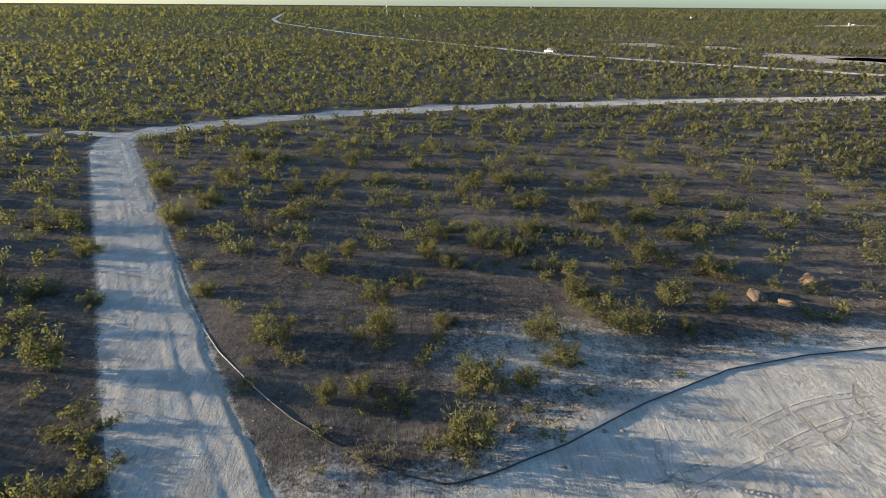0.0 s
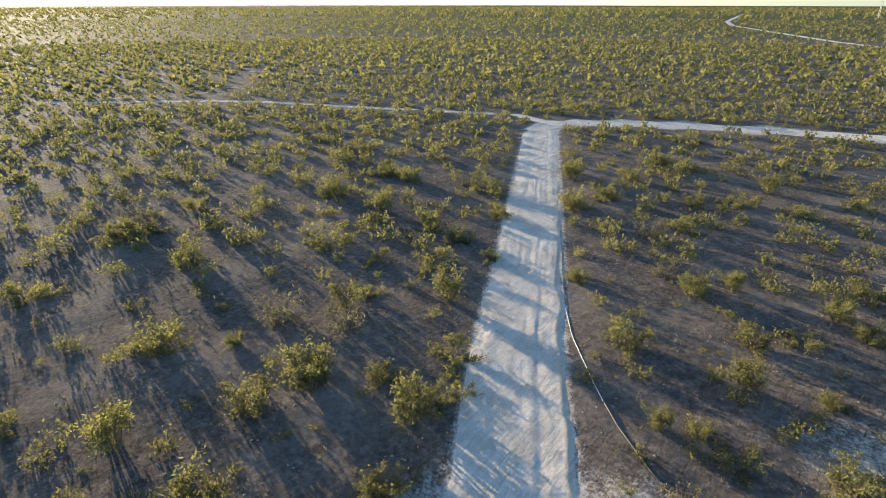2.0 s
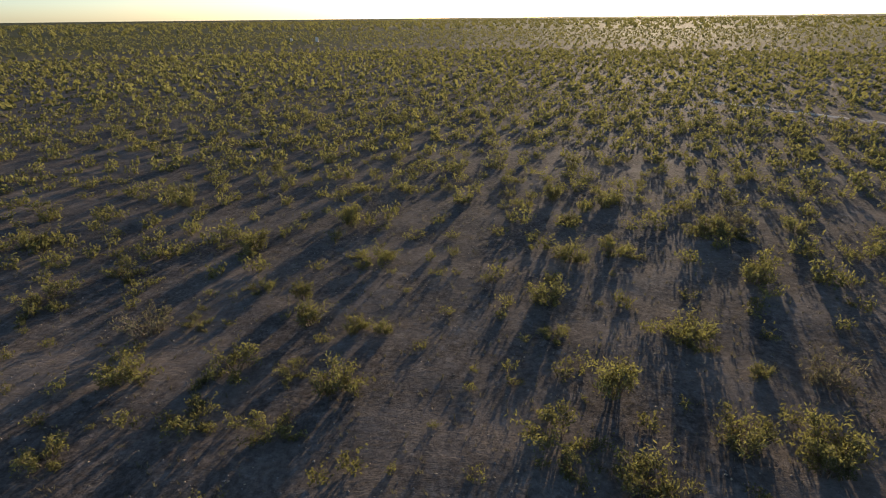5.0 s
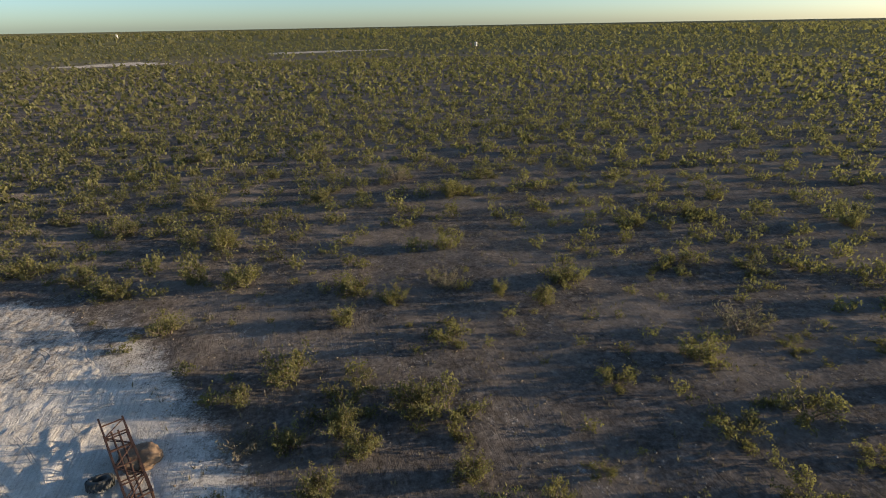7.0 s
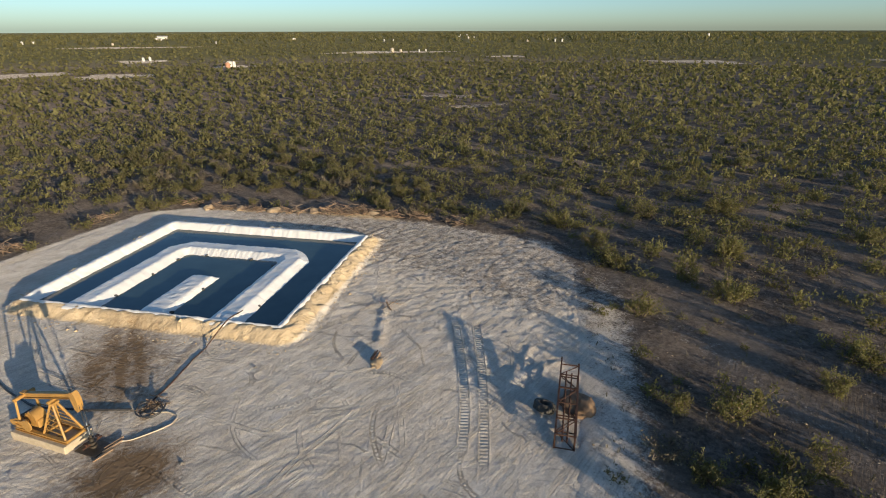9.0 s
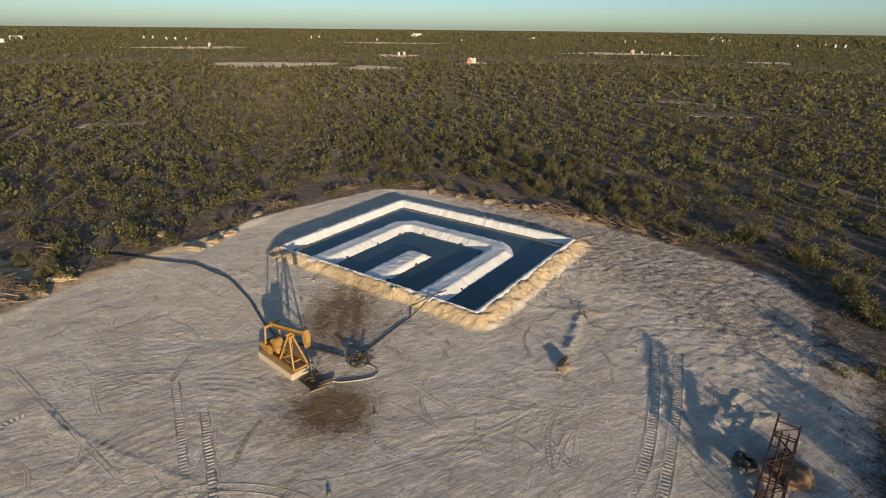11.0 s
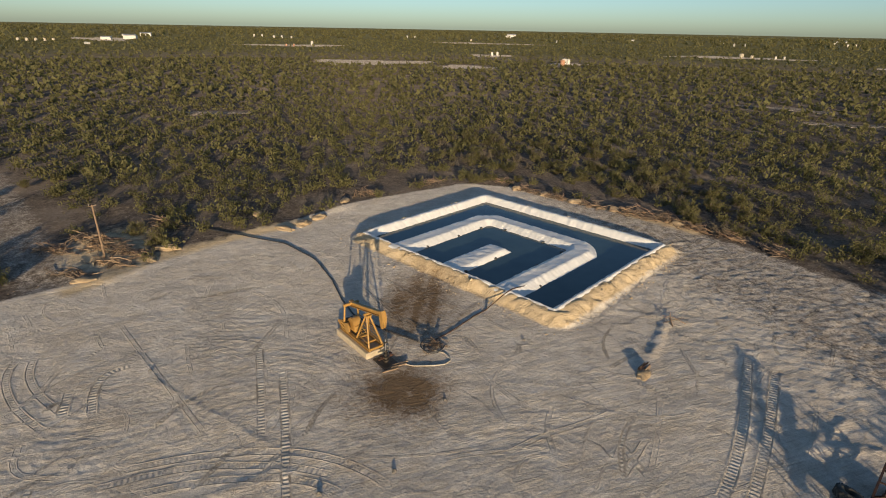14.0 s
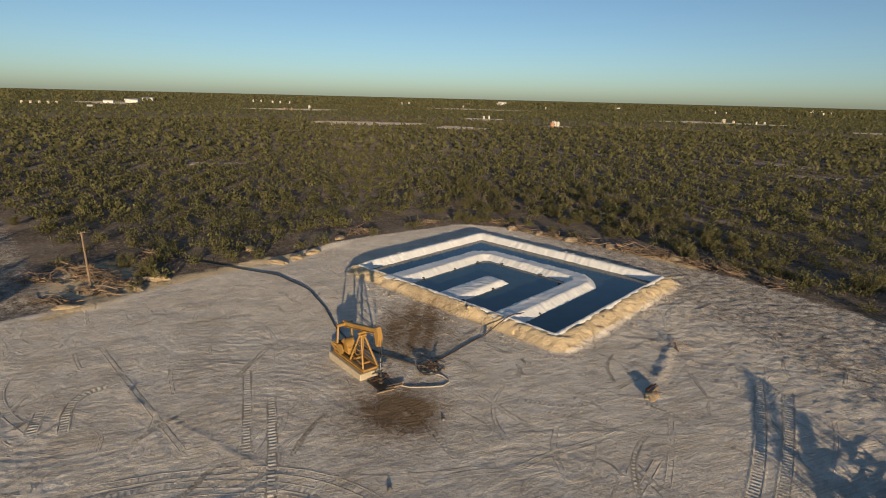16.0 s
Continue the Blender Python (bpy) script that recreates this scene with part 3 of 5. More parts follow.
def axis(lo, hi, fine, reach, grow):
    """Steps along one side: even within lo..hi, ever wider out to the reach."""
    mid = np.arange(lo, hi + 1e-6, fine)
    out, s, a = [], fine, hi
    while a < reach:
        s *= grow
        a += s
        out.append(a)
    out = np.array(out)
    return np.concatenate([(lo - (out - hi))[::-1], mid, out])


def sheet(xs, ys):
    x, y = np.meshgrid(xs, ys, indexing="ij")
    nx, ny = x.shape
    i = np.arange(nx * ny).reshape(nx, ny)
    return x.ravel(), y.ravel(), np.stack([i[:-1, :-1], i[1:, :-1], i[1:, 1:], i[:-1, 1:]], -1).reshape(-1, 4)


def finish_earth(me, x, y, d):
    for n, v in zip(("pale", "sand", "oil", "scrub"), masks(x, y, d)):
        mask(me, n, v)
    me.materials.append(EARTH)


def build_ground():
    x, y, q = sheet(axis(-34, 62, 0.56, 4700, 1.08), axis(-48, 44, 0.56, 4700, 1.08))
    d = inside(x, y, PAD)
    z = land(x, y, d) - 0.25 * step(d, 0.5, 1.2)
    z = np.where((pit_gap(x, y) < 2.5) & (d > 1.0), z - 0.2, z)
    z = np.where(pit_gap(x, y) < 0.9, -2.5, z)
    me = mesh_from("ground", np.c_[x, y, z], q, smooth=True)
    finish_earth(me, x, y, d)
    tagged(new("ground", me), "dry grey-brown desert soil with pale caliche dust", "ground", kind="structure")


def build_pad():
    x, y, q = sheet(np.concatenate([np.arange(-10, 8, 0.3), np.arange(8, 36, 0.095), np.arange(36, 60, 0.19)]), np.concatenate([np.arange(-42, -30, 0.17), np.arange(-30, 21, 0.11), np.arange(21, 26, 0.2)]))
    d = inside(x, y, PAD)
    keep = (d > -0.1) & (pit_gap(x, y) > -1.2)
    q = q[keep[q].all(1)]
    used = np.unique(q)
    where = np.zeros(len(x), int)
    where[used] = np.arange(len(used))
    x, y, d = x[used], y[used], d[used]
    z = land(x, y, d, fine=True) + 0.012 - 0.06 * (1 - step(d, -0.1, 0.35))
    me = mesh_from("pad", np.c_[x, y, z], where[q], smooth=True)
    finish_earth(me, x, y, d)
    for n, v in zip(("tread", "along", "off", "rim"), rut_relief(x, y)[1:]):
        mask(me, n, v)
    tagged(new("pad", me), "pale caliche well pad with tyre ruts", "well pad", kind="structure")


def ribbon(name, line, width, lift, label, category, edge=0.0):
    """A road that follows a line, with ruts and loose edges."""
    pts = np.array(line, float)
    n = np.concatenate([[0], np.cumsum(np.hypot(*np.diff(pts, axis=0).T))])
    s = np.arange(0, n[-1], 0.4 if n[-1] < 400 else 3.0)
    c = np.c_[np.interp(s, n, pts[:, 0]), np.interp(s, n, pts[:, 1])]
    for _ in range(6):
        c[1:-1] = (c[:-2] + 2 * c[1:-1] + c[2:]) / 4
    t = np.gradient(c, axis=0)
    t /= np.linalg.norm(t, axis=1)[:, None]
    side = np.c_[t[:, 1], -t[:, 0]]
    m = 49 if edge else 17
    k = np.linspace(-1, 1, m)
    wide = width / 2 * (1 + 0.10 * np.interp(s, np.arange(0, n[-1] + 5, 3.0), np.random.RandomState(4).uniform(-1, 1, len(np.arange(0, n[-1] + 5, 3.0)))))
    p = c[:, None] + (k[None] * wide[:, None])[..., None] * side[:, None]
    x, y = p[..., 0].ravel(), p[..., 1].ravel()
    kk = np.tile(k, len(s))
    z = lift + 0.02 * (1 - np.abs(kk) ** 4) - 0.07 * np.abs(kk) ** 5 + 0.03 * (lattice(x, y, 0.8, 41) - 0.5) + 0.035 * (lattice(x, y, 0.4, 42) - 0.5)
    z += edge * step(-np.repeat(s, m), -26, -14) * np.exp(-((kk - 0.84) / 0.10) ** 2) * (2.4 * lattice(x, y, 0.5, 43) * lattice(x, y, 2.5, 44)) - 0.012 * np.exp(-((np.abs(kk) - 0.42) / 0.09) ** 2)
    run = np.repeat(s, m)
    z += 0.03 * (lattice(kk * 14 + 0.5 * np.sin(run / 9), run / 14, 1.0, 45) - 0.5) * (edge > 0)
    z += 0.02 * np.sin((x * 0.4 - y) * 3) * np.exp(-((kk - 0.6) / 0.15) ** 2)
    i = np.arange(len(s) * m).reshape(len(s), m)
    q = np.stack([i[:-1, :-1], i[1:, :-1], i[1:, 1:], i[:-1, 1:]], -1).reshape(-1, 4)
    me = mesh_from(name, np.c_[x, y, z], q[:, ::-1], smooth=True)
    for nm, v in (("pale", 0.95 - 0.18 * step(np.abs(kk), 0.72, 1.0)), ("sand", 0.5 * np.exp(-((kk - 0.86) / 0.12) ** 2) * (edge > 0)), ("oil", 0 * kk), ("scrub", 0 * kk)):
        mask(me, nm, v)
    me.materials.append(EARTH)
    tagged(new(name, me), label, category, kind="structure")


def build_clearings():
    for cx, cy, a, b, turn in CLEARINGS:
        r = np.random.RandomState(int(abs(cx * 7 + cy)) % 9999)
        t = np.linspace(0, 2 * np.pi, 40, endpoint=False)
        w = 1 + 0.22 * np.sin(3 * t + r.uniform(0, 6)) + 0.15 * np.sin(7 * t + r.uniform(0, 6)) + r.uniform(-0.08, 0.08, 40)
        c, s = math.cos(radians(turn)), math.sin(radians(turn))
        rings = [np.c_[cx + c * a * w * k * np.cos(t) - s * b * w * k * np.sin(t), cy + s * a * w * k * np.cos(t) + c * b * w * k * np.sin(t), np.full(40, 0.10 if k < 1 else -0.1)] for k in (0.35, 0.7, 0.94, 1.0)]
        v = np.concatenate(rings + [np.array([[cx, cy, 0.10]])])
        j = np.arange(40)
        q = np.concatenate([np.c_[k * 40 + j, (k + 1) * 40 + j, (k + 1) * 40 + (j + 1) % 40, k * 40 + (j + 1) % 40] for k in range(3)])
        me = mesh_from("clearing", v, q, np.c_[np.full(40, 160), j, (j + 1) % 40], smooth=True)
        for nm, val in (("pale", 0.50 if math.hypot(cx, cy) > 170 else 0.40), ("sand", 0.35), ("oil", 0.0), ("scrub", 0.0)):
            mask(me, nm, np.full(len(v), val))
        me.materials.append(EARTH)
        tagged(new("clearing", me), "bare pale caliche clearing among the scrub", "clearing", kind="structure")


build_ground()
build_pad()
ribbon("road", ROAD, 5.3, 0.0, "pale graded caliche road with wheel ruts", "dirt road", edge=0.05)
ribbon("track", TRACK, 2.4, 0.0, "faint two-wheel dirt track through the scrub", "dirt track")
ribbon("far_road", FAR_ROAD, 5.0, 0.12, "pale dirt road through far scrub", "dirt road")
build_clearings()

# ---- scrub ----
def limbs(rng, count, spread, tall, forks, sides):
    """Branch lines of a many-stemmed shrub about one metre in radius: lists of points with radii."""
    out = []
    for k in range(count):
        a = 2 * np.pi * (k + rng.uniform(-0.4, 0.4)) / count
        tilt = radians(rng.uniform(12, spread))
        d = np.array((math.sin(tilt) * math.cos(a), math.sin(tilt) * math.sin(a), math.cos(tilt) * tall))
        n = rng.uniform(0.65, 1.08)
        p0 = np.array((0.10 * math.cos(a), 0.10 * math.sin(a), -0.08))
        p1 = p0 + d * n * 0.45 + rng.uniform(-0.07, 0.07, 3)
        p2 = p0 + d * n + rng.uniform(-0.10, 0.10, 3) + np.array((0, 0, -0.06))
        out.append(([p0, p1, p2], (0.030, 0.020, 0.007)))
        for _ in range(forks):
            t = rng.uniform(0.25, 0.9)
            s = (p0 + (p1 - p0) * t * 2) if t < 0.5 else (p1 + (p2 - p1) * (t * 2 - 1))
            e = s + (d * rng.uniform(0.15, 0.45) + rng.uniform(-0.30, 0.30, 3) * np.array((1, 1, 0.8)))
            e[2] = max(e[2], 0.08)
            out.append(([s, (s + e) / 2 + rng.uniform(-0.04, 0.04, 3), e], (0.012, 0.009, 0.004)))
    return out


def stems_arrays(lines, sides=3):
    v, q = [], []
    a = np.linspace(0, 2 * np.pi, sides, endpoint=False)
    for pts, rad in lines:
        base = sum(len(b) for b in v)
        d = pts[-1] - pts[0]
        s = np.cross(d, (0.3, 0.5, 0.1))
        s /= np.linalg.norm(s) + 1e-9
        u = np.cross(d, s)
        u /= np.linalg.norm(u) + 1e-9
        for p, r in zip(pts, rad):
            v.append(p + r * (np.cos(a)[:, None] * s + np.sin(a)[:, None] * u))
        k = np.arange(sides)
        for j in range(len(pts) - 1):
            q.append(np.c_[base + j * sides + k, base + j * sides + (k + 1) % sides, base + (j + 1) * sides + (k + 1) % sides, base + (j + 1) * sides + k])
    return np.concatenate(v), np.concatenate(q)


def leaf_arrays(rng, lines, per, length, width, loose):
    """Small leaf quads round the outer parts of the branches."""
    mids = []
    for pts, rad in lines:
        n = per if rad[0] > 0.02 else max(1, int(per * 0.8))
        t = rng.uniform(0.35, 1.05, n)
        base = np.where(t[:, None] < 0.5, pts[0] + (pts[1] - pts[0]) * t[:, None] * 2, pts[1] + (pts[2] - pts[1]) * (t[:, None] * 2 - 1))
        mids.append(base + rng.normal(0, loose, (n, 3)))
    c = np.concatenate(mids)
    c[:, 2] = np.maximum(c[:, 2], 0.05)
    n = len(c)
    a = rng.normal(0, 1, (n, 3)) + np.array((0, 0, 0.5))
    a /= np.linalg.norm(a, axis=1)[:, None]
    b = np.cross(a, rng.normal(0, 1, (n, 3)))
    b /= np.linalg.norm(b, axis=1)[:, None]
    l, w = (length * rng.uniform(0.6, 1.4, n))[:, None], (width * rng.uniform(0.6, 1.4, n))[:, None]
    v = np.stack([c - a * l / 2, c + b * w / 2, c + a * l / 2, c - b * w / 2], 1).reshape(-1, 3)
    return v, np.arange(4 * n).reshape(n, 4)


def shrub_kind(seed, count, spread, tall, forks, per, leaf, label):
    """One shrub with its stems and foliage, kept as the pattern for its copies."""
    rng = np.random.RandomState(seed)
    lines = limbs(rng, count, spread, tall, forks, 4)
    thing = new("shrub")
    sv, sq = stems_arrays(lines, 3)
    me = mesh_from("trunk", sv, sq, smooth=True)
    me.materials.append(TWIG)
    new("trunk", me).parent = thing
    fv, fq = leaf_arrays(rng, lines, int(per * 2.9), 0.115, 0.042, 0.075)
    me = mesh_from("foliage", fv, fq)
    me.materials.append(leaf)
    new("foliage", me).parent = thing
    return tagged(thing, label, "shrub", "mesquite shrubs on the desert floor")


KINDS = [shrub_kind(1, 9, 62, 0.95, 4, 14, LEAF, "yellow-green mesquite shrub on dry soil"),
         shrub_kind(2, 12, 70, 0.85, 4, 12, LEAF, "broad yellow-green mesquite shrub on dry soil"),
         shrub_kind(3, 8, 50, 1.20, 5, 12, LEAF, "upright feathery mesquite shrub on dry soil"),
         shrub_kind(4, 11, 66, 0.90, 3, 12, LEAF, "ragged low mesquite shrub on dry soil"),
         shrub_kind(5, 10, 60, 1.0, 5, 5, LEAF_GREY, "half-bare brownish shrub on dry soil"),
         shrub_kind(6, 7, 72, 0.80, 5, 14, LEAF, "sprawling yellow-green mesquite shrub on dry soil")]
SHRUBS = []
SHRUBS += [  # roadside
    (-15.3, 20.6, 1.31), (-13.5, 16.8, 1.03), (-13.0, 18.4, 0.61), (-13.7, 15.0, 1.56), (-17.0, 16.5, 0.94), (-22.4, 18.7, 1.97),
    (-24.8, 21.5, 1.37), (-32.2, 26.8, 1.91), (-19.4, 25.4, 1.54), (-23.3, 29.0, 1.51), (-27.6, 27.2, 0.89), (-20.6, 14.4, 1.62),
    (-8.0, 27.4, 1.59), (-4.1, 21.9, 0.90), (-37.9, 17.2, 2.14), (-29.4, 10.5, 1.51), (-26.2, 16.9, 1.51), (-26.3, 13.6, 0.73),
    (-42.1, 8.1, 1.22), (-54.7, 8.6, 2.13), (-49.4, 24.3, 1.51), (-47.9, 18.1, 2.27), (-20.6, 11.0, 1.86), (-19.3, 13.7, 1.41),
    (-11.8, 11.0, 1.15), (-50.7, 19.2, 1.79), (-48.0, 16.4, 1.69),
]
SHRUBS += [  # north
    (-24.9, 33.9, 1.19), (-29.0, 35.3, 1.28), (-25.1, 40.7, 1.07), (-30.9, 47.0, 2.16), (-38.9, 43.8, 1.92), (-53.2, 49.4, 1.95),
    (-20.7, 32.6, 0.89), (-35.0, 35.5, 1.66), (-43.1, 44.1, 2.35), (-42.4, 35.6, 2.13), (17.4, 30.3, 1.44), (11.0, 35.3, 1.72),
    (18.3, 37.0, 1.88), (22.7, 34.7, 2.12), (11.8, 32.2, 1.22), (-2.1, 32.2, 1.35), (1.7, 38.5, 1.33), (3.1, 43.3, 1.47),
    (-4.5, 38.9, 1.13), (-6.6, 36.6, 1.30), (-9.1, 38.0, 0.90), (6.1, 40.3, 1.40), (8.7, 39.2, 1.38), (10.9, 43.4, 1.51),
    (12.2, 50.2, 1.71), (25.9, 49.9, 2.16), (21.5, 45.1, 1.39), (16.6, 46.2, 1.64), (0.3, 34.0, 1.01), (3.3, 36.8, 1.07),
    (-6.3, 64.4, 1.75), (-2.8, 58.1, 1.59),
]
SHRUBS += [  # north
    (-7.6, 58.2, 1.44), (-11.5, 55.3, 1.24), (-19.4, 69.1, 1.93), (-19.6, 59.7, 1.70), (-19.4, 52.2, 1.53), (-20.7, 47.5, 1.43),
    (-25.2, 56.4, 1.68), (-13.9, 33.7, 0.85), (-10.6, 47.9, 1.64), (-12.4, 45.1, 1.31), (22.6, 58.7, 2.05), (11.0, 57.7, 1.92),
    (7.6, 55.9, 1.55), (17.5, 40.1, 1.24), (24.1, 41.7, 1.34),
]
SHRUBS += [  # padside
    (-2.5, 22.7, 0.84), (-0.8, 21.7, 1.03), (-1.7, 17.8, 1.07), (3.7, 22.9, 1.69), (6.0, 22.4, 0.92), (8.6, 24.6, 1.16),
    (8.1, 26.8, 1.39), (12.1, 29.6, 1.73), (13.7, 27.1, 1.66), (17.0, 27.1, 0.77), (20.0, 29.2, 1.04), (-1.6, 27.8, 1.39),
    (2.2, 28.8, 0.71), (2.7, 18.5, 1.50),
]
SHRUBS += [  # west
    (-33.0, 2.3, 1.58), (-55.4, 3.0, 1.52), (-23.4, 5.6, 1.74), (-19.6, 2.7, 1.69), (-49.1, 4.6, 1.10), (-40.1, 4.2, 2.08),
    (-28.5, 2.5, 0.89), (-27.5, -31.8, 1.70), (-29.2, -40.9, 1.70), (-36.9, -41.8, 1.24), (-32.7, -29.5, 1.26), (-25.5, -22.5, 1.84),
    (-20.8, -20.5, 1.46), (-26.9, -20.1, 0.81), (-38.9, -22.1, 1.53), (-48.9, -35.1, 1.66), (-31.8, -17.9, 0.86), (-27.8, -12.8, 1.32),
    (-31.1, -14.5, 1.03), (-27.7, -9.6, 0.91), (-45.3, -15.6, 3.24), (-37.6, -11.1, 2.05), (-22.7, -11.7, 0.83), (-18.1, -10.8, 1.03),
    (-22.6, -15.1, 1.39), (-18.1, -15.0, 1.26), (-21.7, -8.7, 1.41), (-27.7, -7.9, 0.72), (-22.2, -62.1, 1.80),
]
SHRUBS += [  # south
    (-17.4, 6.0, 1.63), (-13.0, -11.2, 0.93), (-10.9, -14.5, 0.55), (-14.9, -20.1, 0.99), (-5.5, -20.1, 1.48), (-3.8, -21.1, 1.35),
    (-1.0, -18.6, 0.97), (-0.4, -21.5, 1.50), (2.2, -25.5, 1.84), (4.6, -23.9, 0.97), (2.3, -20.2, 0.87), (-5.4, -15.9, 0.92),
    (-8.3, -13.7, 0.78), (-1.7, -23.7, 0.79), (4.1, -20.4, 1.02), (-0.2, -20.0, 1.00), (1.1, -16.7, 1.04),
]
SHRUBS += [  # southwest
    (-5.1, -32.8, 1.01), (-2.6, -34.9, 1.26), (-1.4, -30.7, 0.95), (5.3, -38.7, 1.60), (-11.4, -41.4, 1.49), (-9.3, -34.1, 1.27),
    (-7.3, -26.7, 1.24), (-12.5, -31.3, 0.82), (-18.0, -32.0, 1.53), (-15.1, -29.3, 1.20), (-2.2, -80.8, 2.18), (-11.7, -64.6, 1.80),
    (-17.3, -56.6, 1.64), (11.1, -59.5, 2.34), (7.3, -46.6, 1.87), (13.4, -83.7, 2.74), (7.3, -47.7, 1.36), (8.8, -40.3, 1.19),
    (9.6, -32.9, 1.23), (10.8, -61.4, 2.05), (16.9, -53.3, 1.55), (28.0, -46.5, 1.51), (22.9, -46.1, 2.01), (17.5, -42.8, 1.31),
    (14.3, -39.5, 1.45), (-16.1, -55.7, 2.24), (-1.8, -58.3, 1.29),
]


SHRUBS += [(42.6, 19.6, 1.3), (40.6, 19.6, 1.2), (44.8, 21.9, 1.4), (41.2, 21.5, 1.4), (51.0, 11.6, 0.9), (48.2, 9.6, 0.9)]  # by the pole


def height_at(x, y):
    xa, ya = np.atleast_1d(np.asarray(x, float)), np.atleast_1d(np.asarray(y, float))
    d = inside(xa, ya, PAD)
    return land(xa, ya, d, fine=True)


def free_of_paths(x, y):
    """True where shrubs grow: off the pad, the pit, the roads and the clearings."""
    ok = (inside(x, y, PAD) < -0.7) & (to_line(x, y, ROAD)[0] > 3.5) & (to_line(x, y, TRACK)[0] > 1.9) & (to_line(x, y, SIDE_TRACK)[0] > 2.3) & (to_line(x, y, FAR_ROAD)[0] > 4.5)
    ok &= to_line(x, y, [(40.5, 15), (47, 18.5), (58, 23), (80, 33)])[0] > 3.2
    ok &= to_line(x, y, [(40, 14), (47, 12), (54, 14)])[0] > 2.4
    ok &= to_line(x, y, [(44, -37), (60, -31), (64, -24), (58, -8), (54, -2)])[0] > 1.6
    for cx, cy, a, b, turn in CLEARINGS:
        c, s = math.cos(radians(turn)), math.sin(radians(turn))
        u, v = (x - cx) * c + (y - cy) * s, -(x - cx) * s + (y - cy) * c
        ok &= (u / a) ** 2 + (v / b) ** 2 > 1.1
    return ok


def jittered(rng, r0, r1, gap, cx=0.0, cy=0.0):
    """Places in a ring, one to a cell of that size, with uneven thinning."""
    g = np.arange(-r1, r1, gap)
    x, y = (a.ravel() for a in np.meshgrid(g, g))
    x, y = x + rng.uniform(-0.5, 0.5, len(x)) * gap, y + rng.uniform(-0.5, 0.5, len(x)) * gap
    r = np.hypot(x, y)
    keep = (r >= r0) & (r < r1)
    x, y = x[keep] + cx, y[keep] + cy
    keep = free_of_paths(x, y)
    return x[keep], y[keep]


def thickness(x, y):
    """How close the shrubs stand: dense beyond the pit and to the north, open to the west."""
    east = step(x * 0.9 - y * 0.35, 18, 50)
    north = step(y, 95, 125)
    patch = lattice(x + 900, y + 900, 26, 51) * 0.6 + lattice(x + 900, y + 900, 9, 52) * 0.4
    return np.clip(0.56 + 0.40 * np.maximum(east, north) + 0.34 * step(np.hypot(x, y), 55, 120) + 0.5 * (patch - 0.5), 0.12, 1.0)


def set_shrub(kind, x, y, size, turn, tall):
    z = float(height_at(x, y)[0]) - 0.03
    return copy_thing(KINDS[kind], Matrix.Translation((x, y, z)) @ Matrix.Rotation(turn, 4, "Z") @ Matrix.Diagonal((size, size, size * tall, 1)))


def plant_near():
    rng = np.random.RandomState(77)
    placed = []
    for x, y, r in SHRUBS:
        if not free_of_paths(np.array([x]), np.array([y]))[0] and inside(np.array([x]), np.array([y]), PAD)[0] > -0.2:
            continue
        size = min(max(r * 1.2, 0.7), 1.9)
        kind = 4 if (abs(x - 7.5) < 1.6 and abs(y - 20) < 1.6) or rng.rand() < 0.08 else rng.choice([0, 1, 2, 3, 5])
        set_shrub(kind, x, y, size, rng.uniform(0, 6.28), rng.uniform(0.95, 1.35) * (1.0 if size < 1.2 else 0.92))
        placed.append((x, y))
    # the stands beyond the pit
    x, y = jittered(rng, 0, 34, 2.7, 58, -20)
    keep = (x * 0.9 - y * 0.35 > 38) & (rng.rand(len(x)) < 0.9)
    count = 0
    for a, b in zip(x[keep], y[keep]):
        if count < 135:
            set_shrub(int(rng.choice([0, 1, 2, 3, 4, 5])), a, b, rng.uniform(0.8, 1.45), rng.uniform(0, 6.28), rng.uniform(0.95, 1.3))
            placed.append((a, b))
            count += 1
    return np.array(placed)


def sown(name, x, y, sizes, patterns, materials, label, seed):
    """One mesh of many shrubs, for those past counting."""
    rng = np.random.RandomState(seed)
    z = np.zeros(len(x))
    close = np.hypot(x - 15, y) < 260
    z[close] = land(x[close], y[close], inside(x[close], y[close], PAD)) - 0.03
    pick = rng.randint(0, len(patterns), len(x))
    turn, tall = rng.uniform(0, 6.28, len(x)), rng.uniform(0.9, 1.35, len(x))
    verts, faces, base = [], [], 0
    for k, (v, q) in enumerate(patterns):
        i = np.where(pick == k)[0]
        c, s = np.cos(turn[i])[:, None], np.sin(turn[i])[:, None]
        p = np.stack([x[i, None] + sizes[i, None] * (v[None, :, 0] * c - v[None, :, 1] * s), y[i, None] + sizes[i, None] * (v[None, :, 0] * s + v[None, :, 1] * c),
                      z[i, None] + (sizes[i] * tall[i])[:, None] * v[None, :, 2]], -1)
        verts.append(p.reshape(-1, 3))
        faces.append((q[None] + (base + np.arange(len(i)) * len(v))[:, None, None]).reshape(-1, 4))
        base += len(i) * len(v)
    me = mesh_from(name, np.concatenate(verts), np.concatenate(faces))
    me.materials.append(materials)
    return tagged(new(name, me), label, "shrubs", kind="stuff")


def pattern(seed, count, forks, per, length, width, loose, stems):
    rng = np.random.RandomState(seed)
    lines = limbs(rng, count, 66, 0.95, forks, 3)
    v, q = leaf_arrays(rng, lines, per, length, width, loose)
    if stems:
        sv, sq = stems_arrays(lines[:stems], 3)
        q = np.concatenate([q, sq + len(v)])
        v = np.concatenate([v, sv])
    return v, q


